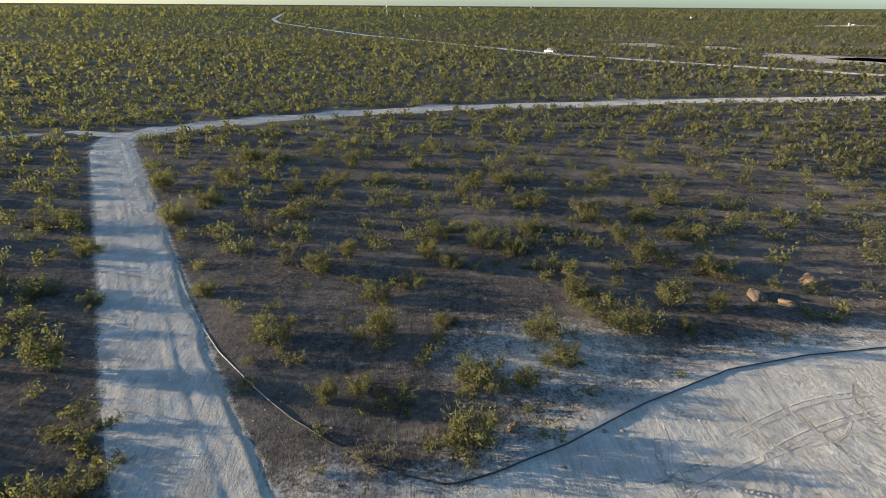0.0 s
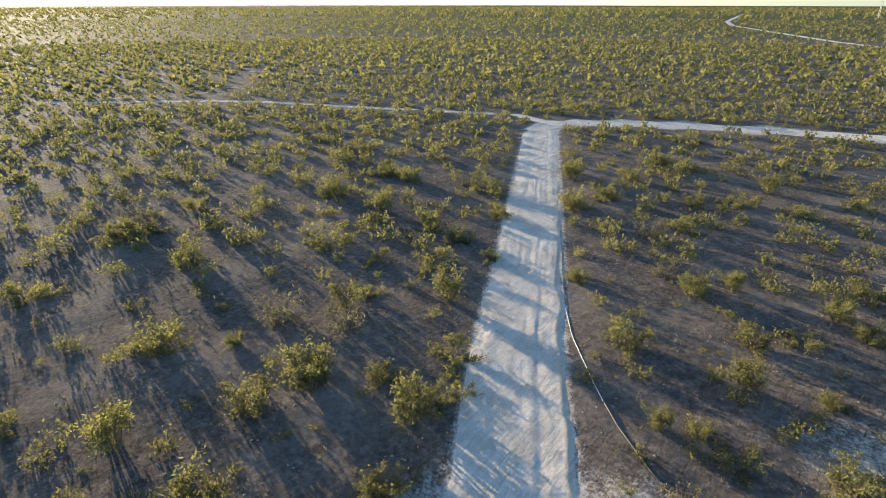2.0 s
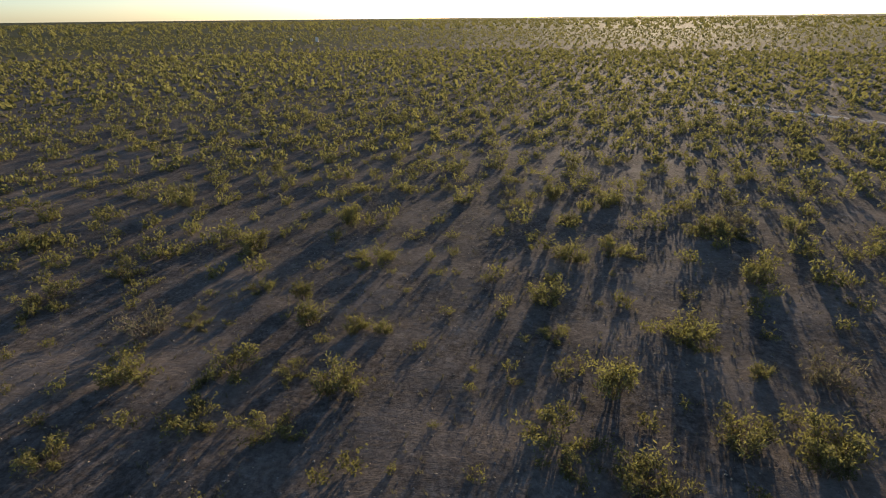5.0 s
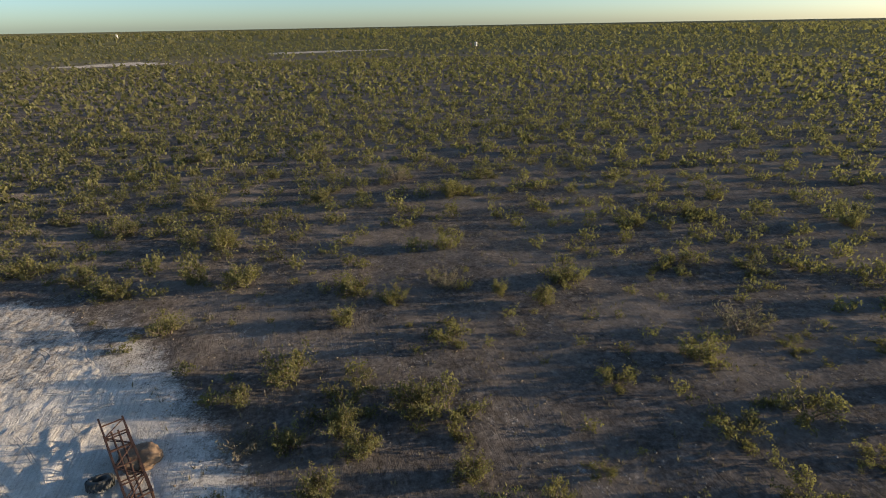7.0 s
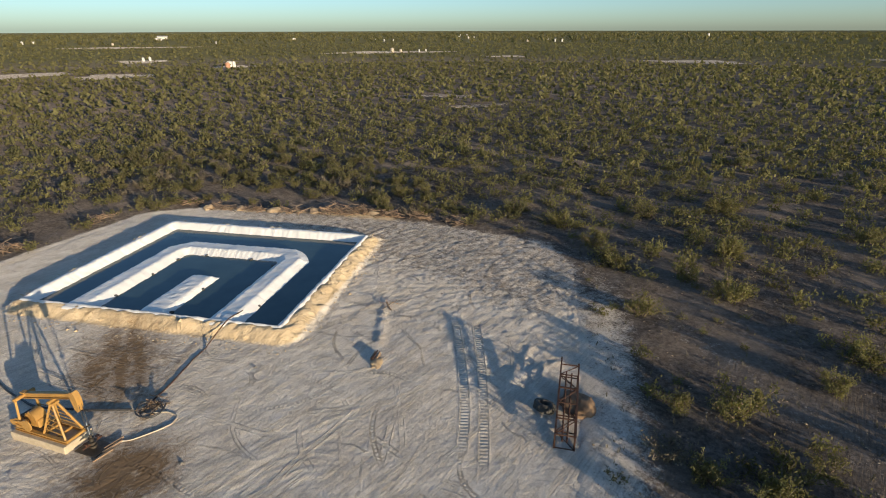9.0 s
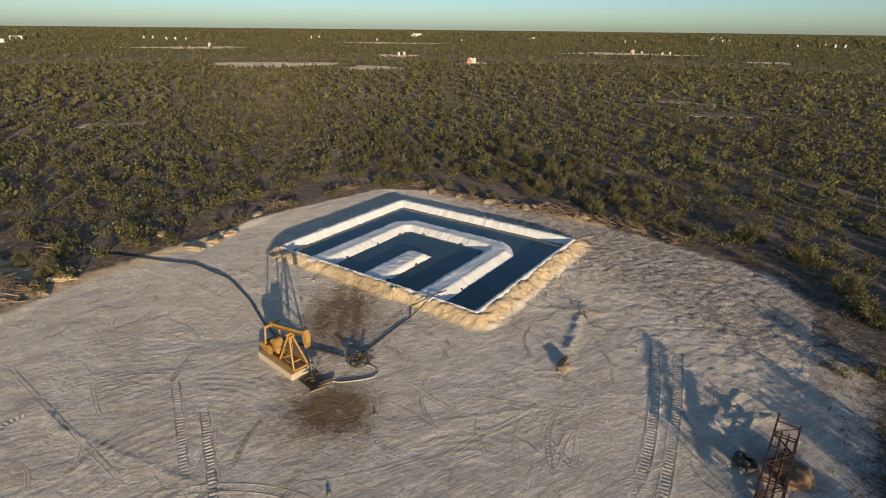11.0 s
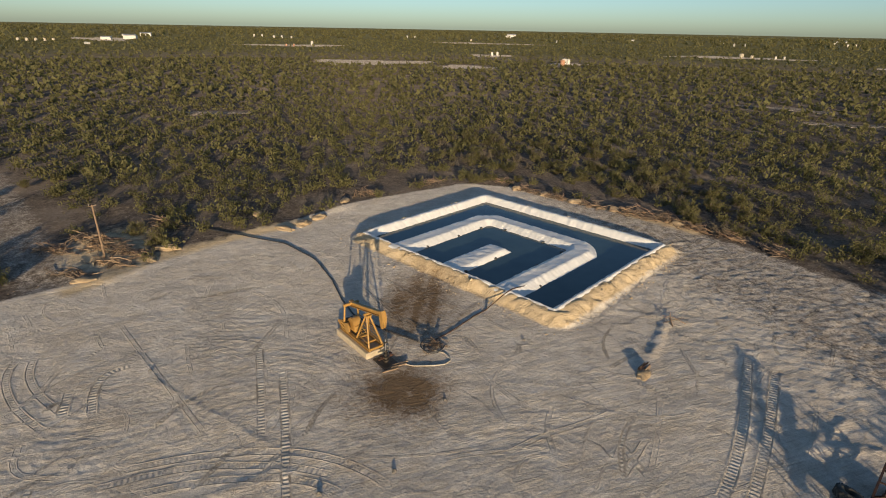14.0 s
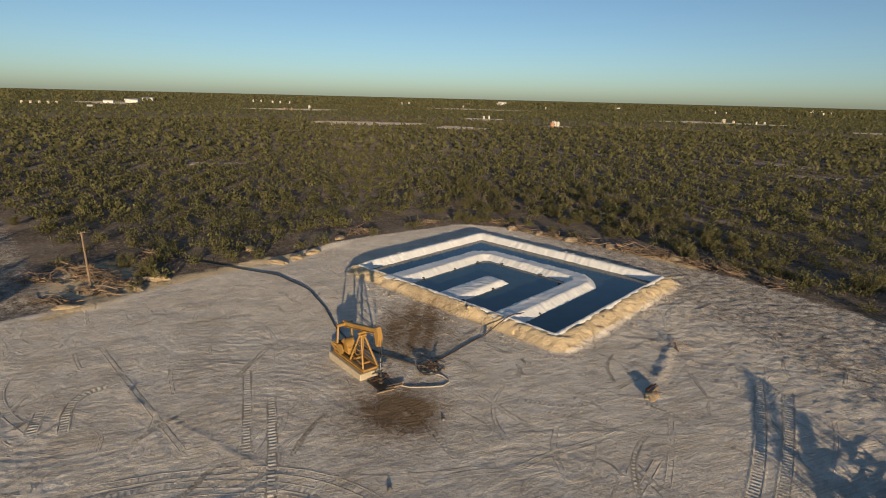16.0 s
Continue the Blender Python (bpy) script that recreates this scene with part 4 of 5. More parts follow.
def plant_far(placed):
    rng = np.random.RandomState(5)
    # between the counted shrubs and out to where single leaves are lost
    x, y = jittered(rng, 14, 150, 2.5)
    surveyed = (np.hypot(x, y) < 40) & (x * 0.9 - y * 0.35 < 38)
    keep = rng.rand(len(x)) < thickness(x, y) * np.where(surveyed, 0.9, 1.0)
    gap = np.array([np.min(np.hypot(placed[:, 0] - a, placed[:, 1] - b)) for a, b in zip(x, y)])
    keep &= gap > np.where(surveyed, 1.3, 1.5)
    x, y, surveyed = x[keep], y[keep], surveyed[keep]
    sizes = np.where(surveyed, rng.uniform(0.3, 0.95, len(x)), rng.uniform(0.8, 1.5, len(x)))
    near = np.hypot(x, y) < 75
    sown("scrub", x[near], y[near], sizes[near], [pattern(s, 8, 3, 6, 0.20, 0.10, 0.085, 3) for s in range(11, 16)], LEAF, "yellow-green mesquite scrub over dry soil", 1)
    mid = ~near & (np.hypot(x, y) < 112)
    sown("scrub", x[mid], y[mid], sizes[mid], [pattern(s, 7, 2, 3, 0.32, 0.19, 0.09, 0) for s in range(21, 27)], LEAF, "dense olive mesquite scrub over dry soil", 2)
    far = ~near & ~mid
    sown("scrub", x[far], y[far], sizes[far], [pattern(s, 6, 1, 2, 0.44, 0.30, 0.13, 0) for s in range(61, 67)], LEAF, "dense olive mesquite scrub farther off", 6)
    x, y = jittered(rng, 150, 330, 3.7)
    keep = rng.rand(len(x)) < thickness(x, y) * 1.05
    x, y = x[keep], y[keep]
    sown("scrub", x, y, rng.uniform(0.9, 1.7, len(x)), [pattern(s, 8, 0, 1, 0.72, 0.55, 0.18, 0) for s in range(31, 37)], LEAF, "dense olive mesquite scrub in the distance", 3)
    x, y = jittered(rng, 330, 800, 7.8)
    keep = rng.rand(len(x)) < 0.85
    x, y = x[keep], y[keep]
    sown("scrub", x, y, rng.uniform(1.0, 1.8, len(x)), [pattern(s, 4, 0, 1, 1.1, 0.8, 0.22, 0) for s in range(41, 46)], LEAF, "olive scrub fading into the distance", 4)
    x, y = jittered(rng, 800, 2600, 30.0)
    sown("scrub", x, y, rng.uniform(2.0, 3.6, len(x)), [pattern(s, 4, 0, 1, 2.6, 0.9, 0.5, 0) for s in range(51, 54)], LEAF, "olive scrub towards the horizon", 5)


near_shrubs = plant_near()
plant_far(near_shrubs)
for pat in KINDS:   # the patterns themselves stand among the scrub
    k = KINDS.index(pat)
    pat.matrix_basis = Matrix.Translation((64 + 3.1 * k, 30 - 2.3 * k, -0.03))


# ---- the lined pit ----
def build_pit():
    u, v, q = sheet(np.arange(-0.45, PIT_L + 0.46, 0.13), np.arange(-0.45, PIT_W + 0.46, 0.13))
    x, y = PIT_AT[0] + u * PIT_U[0] + v * PIT_V[0], PIT_AT[1] + u * PIT_U[1] + v * PIT_V[1]
    g = pit_gap(x, y)
    fold = lattice(x * 2.0, y * 2.0, 0.55, 61) - 0.5
    along = np.where(np.minimum(u, PIT_L - u) < np.minimum(v, PIT_W - v), v, u)
    pleat = np.abs(np.sin(along * 2.4 + 3 * lattice(x, y, 1.5, 62))) ** 2
    front = np.maximum(step(-u, -2.0, 0.0), step(-v, -2.0, 0.0))
    wall = 0.70 + 0.03 * fold - 0.035 * step(-v, -2.0, 0.0) - np.maximum(0, -g - 0.22 + 0.16 * front) * 0.95 - (0.35 + 0.8 * front) * np.maximum(0, g - 0.05 + 0.1 * front)
    fine_pleat = np.abs(np.sin(along * 6.5 + 4 * lattice(x, y, 1.1, 65)))
    wall = wall + step(-g, 0.1, 0.5) * (0.04 * pleat + 0.05 * fine_pleat - 0.045)
    du, su = to_line(u, v, [(4.3, -1), (4.3, 10.6), (5.2, 11.7), (14.4, 11.7), (15.3, 10.6), (15.3, -1)])
    df = np.maximum(np.abs(u - 9.7), v - 5.5)
    pl = 0.5 * np.abs(np.sin(su * 2.3 + 3 * lattice(x, y, 1.7, 63))) ** 2 + 0.8 * np.abs(np.sin(su * 6.5 + 4 * lattice(x, y, 1.2, 66)))
    ridge = 0.56 + 0.05 * lattice(x, y, 1.0, 64) - np.maximum(0, du - 0.60) * 0.66 + step(du, 0.2, 0.6) * (0.05 * pl - 0.02)
    finger = 0.50 + 0.04 * fold - np.maximum(0, df - 0.78) * 0.8 - 0.05 * np.maximum(0, df - 0.4)
    z = np.maximum(np.maximum(np.maximum(wall, ridge), finger), -0.6) + 0.035 * fold
    z = np.where(g > 0.30, z - 0.12 * step(g, 0.30, 0.45), z)
    me = mesh_from("pit_liner", np.c_[x, y, z], q[:, ::-1], smooth=True)
    me.materials.append(LINER)
    tagged(new("pit_liner", me), "wrinkled white plastic liner over the pit's banks", "pit liner", kind="structure")
    c = [PIT_AT + PIT_U * a + PIT_V * b for a, b in ((0.3, 0.3), (PIT_L - 0.3, 0.3), (PIT_L - 0.3, PIT_W - 0.3), (0.3, PIT_W - 0.3))]
    bm = bmesh.new()
    bm.faces.new([bm.verts.new((p[0], p[1], WATER)) for p in c])
    bmesh.ops.subdivide_edges(bm, edges=bm.edges[:], cuts=6, use_grid_fill=True)
    bmesh.ops.recalc_face_normals(bm, faces=bm.faces[:])
    if bm.faces[:][0].normal.z < 0:
        bmesh.ops.reverse_faces(bm, faces=bm.faces[:])
    tagged(part("water", bm, BRINE), "still dark blue brine in the lined pit", "water", kind="structure")
    # sandbags and weights on the ridges
    rng = np.random.RandomState(3)
    for a, b in ((5.4, 2.2), (5.5, 5.9), (5.6, 9.6), (8.6, 1.0), (8.6, 4.6), (10.8, 2.0), (10.8, 5.6), (14.2, 2.4), (14.1, 6.2), (14.0, 9.2), (3.2, 3.0), (8.0, 10.4), (12.2, 10.5)):
        p = PIT_AT + PIT_U * a + PIT_V * b
        bm = bmesh.new()
        bmesh.ops.create_icosphere(bm, subdivisions=2, radius=1.0, matrix=Matrix.Diagonal((0.19, 0.12, 0.09, 1)))
        for w in bm.verts:
            w.co *= 1 + 0.12 * noise.noise(w.co * 9 + Vector((a, b, 0)))
        ob = part("weight_bag", bm, RUBBER, None, smooth=True)
        ob.matrix_world = Matrix.Translation((p[0], p[1], 0.20)) @ Matrix.Rotation(rng.uniform(0, 3), 4, "Z")
        tagged(ob, "dark weight bag resting on the white liner", "weight bag", "weight bags on the pit liner")


# ---- the pumpjack ----
def build_pumpjack():
    thing = tagged(new("pumpjack"), "small yellow pumpjack on a pale concrete slab", "pumpjack")
    bm = bmesh.new()
    box(bm, (3.45, 1.45, 0.5), (0, 0, 0.13), bevel=0.03)
    part("slab", bm, CONCRETE, thing, "pale chipped concrete slab")
    for s in (-1, 1):
        bm = bmesh.new()
        for dz, w, h in ((0.40, 0.16, 0.025), (0.47, 0.03, 0.14), (0.545, 0.16, 0.025)):
            box(bm, (3.3, w, h), (0.0, 0.46 * s, dz))
        part("skid_rail", bm, YELLOW, thing)
    for x in (-1.55, -0.75, 0.1, 0.85, 1.6):
        bm = bmesh.new()
        box(bm, (0.12, 0.80, 0.13), (x, 0, 0.465), bevel=0.01)
        part("cross_member", bm, YELLOW, thing)
    bm = bmesh.new()
    box(bm, (1.5, 0.72, 0.02), (-0.85, 0, 0.57))
    part("deck_plate", bm, DARK_STEEL, thing, "greasy dark deck plate")
    top = (0.78, 0, 2.15)
    for x, y in ((1.55, 0.44), (1.55, -0.44), (0.15, 0.40), (0.15, -0.40)):
        bm = bmesh.new()
        beam(bm, (x, y, 0.55), (top[0] + (0.06 if x > 1 else -0.06), y * 0.22, top[2]), 0.09, 0.09, 0.012)
        part("post_leg", bm, YELLOW, thing)
    for k in range(5):
        t = 0.12 + 0.17 * k
        z = 0.55 + 1.6 * t
        for s in (-1, 1):
            bm = bmesh.new()
            beam(bm, (1.55 - 0.72 * t, s * (0.44 - 0.34 * t), z), (0.15 + 0.57 * t, s * (0.40 - 0.31 * t), z + 0.1), 0.035)
            part("brace", bm, YELLOW, thing)
        bm = bmesh.new()
        beam(bm, (0.15 + 0.57 * t, 0.40 - 0.31 * t, z), (0.15 + 0.57 * t, -(0.40 - 0.31 * t), z), 0.03)
        part("rung", bm, YELLOW, thing)
    bm = bmesh.new()
    box(bm, (0.42, 0.36, 0.10), (0.78, 0, 2.19), bevel=0.02)
    rod(bm, (0.78, -0.24, 2.27), (0.78, 0.24, 2.27), 0.075)
    part("saddle_bearing", bm, YELLOW, thing)
    # walking beam, sloping up to the head
    a, b = Vector((-1.05, 0, 1.98)), Vector((2.18, 0, 2.72))
    side = (b - a).normalized()
    up = Vector((-side.z, 0, side.x))
    bm = bmesh.new()
    for off, w, h in ((0.13, 0.20, 0.03), (0.0, 0.03, 0.26), (-0.13, 0.20, 0.03)):
        m = Matrix.Translation((a + b) / 2 + up * (off + 0.17)) @ Matrix.Rotation(-math.atan2(side.z, side.x), 4, "Y") @ Matrix.Diagonal(((b - a).length, w, h, 1))
        bmesh.ops.create_cube(bm, size=1.0, matrix=m)
    beam_part = part("walking_beam", bm, YELLOW, thing)
    bm = bmesh.new()
    box(bm, (0.26, 0.24, 0.05), (a.x + 0.05, 0, a.z + 0.36))
    part("beam_cap", bm, YELLOW, beam_part)
    # horse head: a curved plate box
    bm = bmesh.new()
    arc = [(2.20 + 0.32 * math.cos(radians(t)) + 0.06, 2.62 + 0.62 * math.sin(radians(t))) for t in range(-58, 63, 15)]
    outline = arc + [(2.24, 3.10), (2.20, 2.70), (2.30, 2.22)]
    for s in (-0.13, 0.13):
        bm.faces.new([bm.verts.new((x, s, z)) for x, z in outline])
    bm.verts.ensure_lookup_table()
    n = len(outline)
    for i in range(n):
        bm.faces.new([bm.verts[i], bm.verts[(i + 1) % n], bm.verts[n + (i + 1) % n], bm.verts[n + i]])
    bmesh.ops.recalc_face_normals(bm, faces=bm.faces[:])
    part("horse_head", bm, YELLOW, thing)
    for s in (-0.07, 0.07):
        bm = bmesh.new()
        rod(bm, (2.56, s, 2.72), (2.58, s, 1.30), 0.014, sides=6)
        part("bridle_cable", bm, DARK_STEEL, thing)
    bm = bmesh.new()
    box(bm, (0.10, 0.26, 0.07), (2.58, 0, 1.28), bevel=0.01)
    part("carrier_bar", bm, DARK_STEEL, thing)
    bm = bmesh.new()
    rod(bm, (2.58, 0, 1.5), (2.58, 0, 0.55), 0.02, sides=8)
    part("polished_rod", bm, SILVER, thing, "thin bright polished rod")
    # gear reducer, cranks, counterweights and pitman arms
    bm = bmesh.new()
    rod(bm, (-0.75, -0.27, 1.02), (-0.75, 0.27, 1.02), 0.36, sides=20)
    box(bm, (0.85, 0.5, 0.42), (-0.72, 0, 0.78), bevel=0.05)
    part("gear_box", bm, YELLOW, thing, smooth=False)
    for s in (-1, 1):
        bm = bmesh.new()
        beam(bm, (-0.75, 0.40 * s, 1.02), (-1.42, 0.40 * s, 0.80), 0.10, 0.22, 0.02)
        crank = part("crank", bm, YELLOW, thing)
        bm = bmesh.new()
        rod(bm, (-1.28, 0.34 * s, 0.86), (-1.28, 0.54 * s, 0.86), 0.27, sides=16)
        part("counterweight", bm, YELLOW, crank)
        bm = bmesh.new()
        beam(bm, (-1.12, 0.50 * s, 0.90), (-1.08, 0.42 * s, 2.12), 0.08, 0.10, 0.01)
        part("pitman_arm", bm, YELLOW, thing)
    bm = bmesh.new()
    beam(bm, (-1.08, -0.50, 2.14), (-1.08, 0.50, 2.14), 0.14, 0.16, 0.02)
    part("equalizer", bm, YELLOW, thing)
    bm = bmesh.new()
    rod(bm, (-1.55, -0.1, 0.80), (-1.55, 0.34, 0.80), 0.18, sides=14)
    box(bm, (0.3, 0.36, 0.08), (-1.55, 0.1, 0.61))
    part("motor", bm, DARK_STEEL, thing, "dark greasy motor")
    bm = bmesh.new()
    for x, r in ((-0.62, 0.30), (-1.50, 0.16)):
        rod(bm, (x, -0.60, 0.92), (x, -0.54, 0.92), r, sides=18)
    beam(bm, (-0.62, -0.57, 1.10), (-1.50, -0.57, 1.00), 0.07)
    beam(bm, (-0.62, -0.57, 0.74), (-1.50, -0.57, 0.84), 0.07)
    part("belt_guard", bm, YELLOW, thing)
    for x in (-1.5, -0.4):
        bm = bmesh.new()
        rod(bm, (x, 0.62, 0.4), (x, 0.62, 1.15), 0.02, sides=6)
        part("guard_post", bm, YELLOW, thing)
    bm = bmesh.new()
    rod(bm, (-1.5, 0.62, 1.12), (-0.4, 0.62, 1.12), 0.02, sides=6)
    rod(bm, (-1.65, -0.2, 0.62), (-0.55, -0.35, 1.55), 0.02, sides=6)
    part("guard_rail", bm, YELLOW, thing)
    thing.matrix_world = pose(27.55, -3.70, 0.0, 0, 0, 199.6)

    well = tagged(new("wellhead"), "greasy wellhead with valves in an oil-dark cellar", "wellhead")
    bm = bmesh.new()
    box(bm, (1.25, 0.95, 0.10), (0, 0, 0.05), bevel=0.01)
    part("cellar_plate", bm, DARK_STEEL, well)
    bm = bmesh.new()
    for z, r, h in ((0.10, 0.13, 0.16), (0.22, 0.20, 0.05), (0.28, 0.12, 0.16), (0.40, 0.19, 0.05), (0.46, 0.09, 0.18), (0.60, 0.12, 0.06), (0.66, 0.06, 0.16)):
        rod(bm, (0, 0, z), (0, 0, z + h), r, sides=14)
    part("casing_head", bm, DARK_STEEL, well)
    for s in (-1, 1):
        bm = bmesh.new()
        rod(bm, (0, 0, 0.36), (0, 0.48 * s, 0.36), 0.05, sides=10)
        rod(bm, (0, 0.30 * s, 0.36), (0, 0.30 * s, 0.52), 0.03, sides=8)
        rod(bm, (0, 0.30 * s, 0.52), (0, 0.30 * s, 0.54), 0.10, sides=12)
        part("valve", bm, RUST, well)
    for x, y in ((0.75, 0.35), (0.85, -0.25), (0.60, 0.55)):
        bm = bmesh.new()
        beam(bm, (x - 0.1, y - 0.45, 0.08), (x + 0.1, y + 0.45, 0.10), 0.07, 0.06)
        part("timber", bm, DEADWOOD, well)
    well.matrix_world = pose(25.12, -4.57, float(height_at(25.1, -4.55)[0]) - 0.02, 0, 0, 199)


# ---- the lattice stub, the tyre, the posts ----
def build_tower():
    thing = tagged(new("lattice_mast"), "rusty steel lattice mast section lying on the pad", "lattice mast")
    w, l, deep = 0.46, 5.3, 0.84
    corners = [(-w, 0), (w, 0), (w, deep), (-w, deep)]
    for k, (x, z) in enumerate(corners):
        bm = bmesh.new()
        n = l + (0.30, 0.0, 0.12, 0.55)[k]
        box(bm, (0.085, n, 0.020), (x, n / 2, z), bevel=0.003)
        box(bm, (0.020, n, 0.085), (x - 0.033 * (1 if x > 0 else -1), n / 2, z + 0.036 * (1 if z == 0 else -1)))
        part("leg", bm, RUST, thing)
    bays = [0.05, 1.1, 2.2, 3.3, 4.35, 5.2]
    for k in range(4):
        (ax, az), (bx, bz) = corners[k], corners[(k + 1) % 4]
        for y in bays:
            bm = bmesh.new()
            beam(bm, (ax, y, az), (bx, y, bz), 0.045, 0.05)
            part("girt", bm, RUST, thing)
        for i in range(5):
            p, q = ((ax, az), (bx, bz)) if (i + k) % 2 else ((bx, bz), (ax, az))
            bm = bmesh.new()
            beam(bm, (p[0], bays[i], p[1]), (q[0], bays[i + 1], q[1]), 0.035, 0.035)
            part("diagonal", bm, RUST, thing)
    for x, z in ((-0.12, 0.42), (0.10, 0.40)):
        bm = bmesh.new()
        rod(bm, (x, 0.1, z), (x * 1.3, 5.0, z + 0.05), 0.045, sides=10)
        part("guide_rail", bm, RUST, thing)
    thing.matrix_world = pose(7.95, -17.95, float(height_at(7.95, -17.95)[0]) + 0.02, 4.5, 0, 180 + 24)

    tyre = tagged(new("tyre"), "worn black lugged tyre lying on pale caliche", "tyre")
    bm = bmesh.new()
    rings, seg = [(0.27, 0.05), (0.30, 0.0), (0.44, -0.01), (0.50, 0.06), (0.51, 0.20), (0.50, 0.34), (0.44, 0.41), (0.30, 0.40), (0.27, 0.35), (0.26, 0.20)], 32
    grid = [[bm.verts.new((r * math.cos(2 * math.pi * i / seg), r * math.sin(2 * math.pi * i / seg), z)) for r, z in rings] for i in range(seg)]
    for i in range(seg):
        for j in range(len(rings)):
            bm.faces.new([grid[i][j], grid[(i + 1) % seg][j], grid[(i + 1) % seg][(j + 1) % len(rings)], grid[i][(j + 1) % len(rings)]])
    bmesh.ops.recalc_face_normals(bm, faces=bm.faces[:])
    part("carcass", bm, RUBBER, tyre, smooth=True)
    for i in range(20):
        for s in (0, 1):
            bm = bmesh.new()
            a = 360 / 20 * (i + 0.5 * s)
            m = Matrix.Rotation(radians(a), 4, "Z") @ pose(0.515, 0, 0.11 + 0.18 * s, 28 - 56 * s, 0, 0)
            bmesh.ops.create_cube(bm, size=1.0, matrix=m @ Matrix.Diagonal((0.05, 0.075, 0.20, 1)))
            part("tread_lug", bm, RUBBER, tyre)
    tyre.matrix_world = pose(10.05, -19.85, float(height_at(10.05, -19.85)[0]) + 0.06, 16, -8, 20)

    box_thing = tagged(new("valve_box"), "small weathered timber box with rusty valve and tan spoil", "valve box")
    bm = bmesh.new()
    box(bm, (0.75, 0.06, 0.24), (0, 0.14, 0.13), (8, 0, 0), 0.01)
    part("plank", bm, DEADWOOD, box_thing)
    bm = bmesh.new()
    box(bm, (0.70, 0.06, 0.26), (0.05, -0.20, 0.12), (-12, 0, 5), 0.01)
    part("plank", bm, WOOD_POLE, box_thing)
    bm = bmesh.new()
    rod(bm, (-0.42, 0, 0.0), (-0.42, 0, 0.28), 0.05, sides=10)
    rod(bm, (-0.42, 0, 0.24), (0.5, 0.02, 0.2), 0.045, sides=10)
    part("pipe", bm, RUST, box_thing)
    box_thing.matrix_world = pose(20.15, -17.95, float(height_at(20.1, -17.9)[0]) - 0.02, 0, 0, -65)
    mound("earth_mound", 19.7, -17.6, (0.55, 0.38, 0.15), PALE_CLOD, "small tan spoil heap beside a valve box", 91)

    thing = tagged(new("utility_pole"), "leaning weathered wooden pole beside bulldozed brush", "utility pole")
    bm = bmesh.new()
    rod(bm, (0, 0, -0.2), (0.0, 0.0, 4.3), 0.09, 0.065, sides=12)
    part("post", bm, WOOD_POLE, thing)
    bm = bmesh.new()
    beam(bm, (-0.35, 0, 4.25), (0.35, 0, 4.15), 0.07)
    part("crosspiece", bm, WOOD_POLE, thing)
    for x in (-0.3, 0.3):
        bm = bmesh.new()
        rod(bm, (x, 0, 4.22), (x, 0, 4.38), 0.035, sides=8)
        part("insulator", bm, GREY_STONE, thing)
    bm = bmesh.new()
    rod(bm, (0, 0, 4.1), (0.9, -1.5, 0.0), 0.012, sides=6)
    part("guy_wire", bm, DARK_STEEL, thing)
    thing.matrix_world = pose(46.0, 13.1, 0.0, 2, 3, 60)


def mound(name, x, y, size, material, label, seed, category="earth mound", sink=0.35):
    """A lumpy heap of soil or a boulder."""
    bm = bmesh.new()
    bmesh.ops.create_icosphere(bm, subdivisions=4, radius=1.0)
    off = Vector((seed * 1.7, seed * 0.9, seed * 0.3))
    for v in bm.verts:
        v.co *= 1 + 0.35 * noise.noise(v.co * 1.4 + off) + 0.14 * noise.noise(v.co * 4 + off) + 0.07 * noise.noise(v.co * 11 + off)
        v.co = Vector((v.co.x * size[0], v.co.y * size[1], v.co.z * size[2]))
    ob = part(name, bm, material, None, smooth=True)
    z = float(height_at(x, y)[0])
    ob.matrix_world = Matrix.Translation((x, y, z + size[2] * (0.5 - sink))) @ Matrix.Rotation(seed * 1.3, 4, "Z")
    return tagged(ob, label, category)


STICKS = []


def stick_meshes():
    rng = np.random.RandomState(8)
    for k in range(7):
        r = 0.02 + 0.006 * k
        bend = rng.uniform(-0.10, 0.10, 3)
        lines = [([np.array((-0.5, 0, 0.0)), bend, np.array((0.5, 0, 0.0))], (r, r * 0.85, r * 0.4))]
        for t in (0.1, 0.25)[: 1 + k % 2]:
            lines.append(([np.array((t, 0, 0.0)), np.array((t + 0.15, 0.12, 0.05)), np.array((t + 0.28, 0.2 - 0.4 * (k % 2), 0.08))], (r * 0.5, r * 0.4, r * 0.2)))
        v, q = stems_arrays(lines, 4)
        me = mesh_from("stick", v, q, smooth=True)
        me.materials.append(DEADWOOD if k % 3 else TWIG)
        STICKS.append(me)


def brush_pile(x, y, spread, count, high, seed, label, turn=0.0):
    """A heap of uprooted branches, each stick a part."""
    rng = np.random.RandomState(seed)
    thing = tagged(new("brush_pile"), label, "brush pile", "heaps of uprooted brush")
    for _ in range(count):
        u, v = rng.normal(0, spread[0] / 2), rng.normal(0, spread[1] / 2)
        z = abs(rng.normal(0, high * 0.5)) * math.exp(-(u / spread[0]) ** 2 - (v / spread[1]) ** 2) + 0.03
        a = turn + rng.normal(0, 0.7) if rng.rand() < 0.6 else rng.uniform(0, 6.28)
        n, rise = rng.uniform(0.4, 1.9), rng.uniform(-0.1, 0.35)
        ob = new("stick", STICKS[rng.randint(len(STICKS))])
        ob.parent = thing
        c, s = math.cos(turn), math.sin(turn)
        ob.matrix_basis = Matrix.Translation((u * c - v * s, u * s + v * c, z + n / 2 * abs(math.sin(rise)))) @ Euler((rng.uniform(0, 6), -rise, a)).to_matrix().to_4x4() @ Matrix.Diagonal((n, 1, 1, 1))
    thing.location = (x, y, float(height_at(x, y)[0]) - 0.02)
    return thing


stick_meshes()


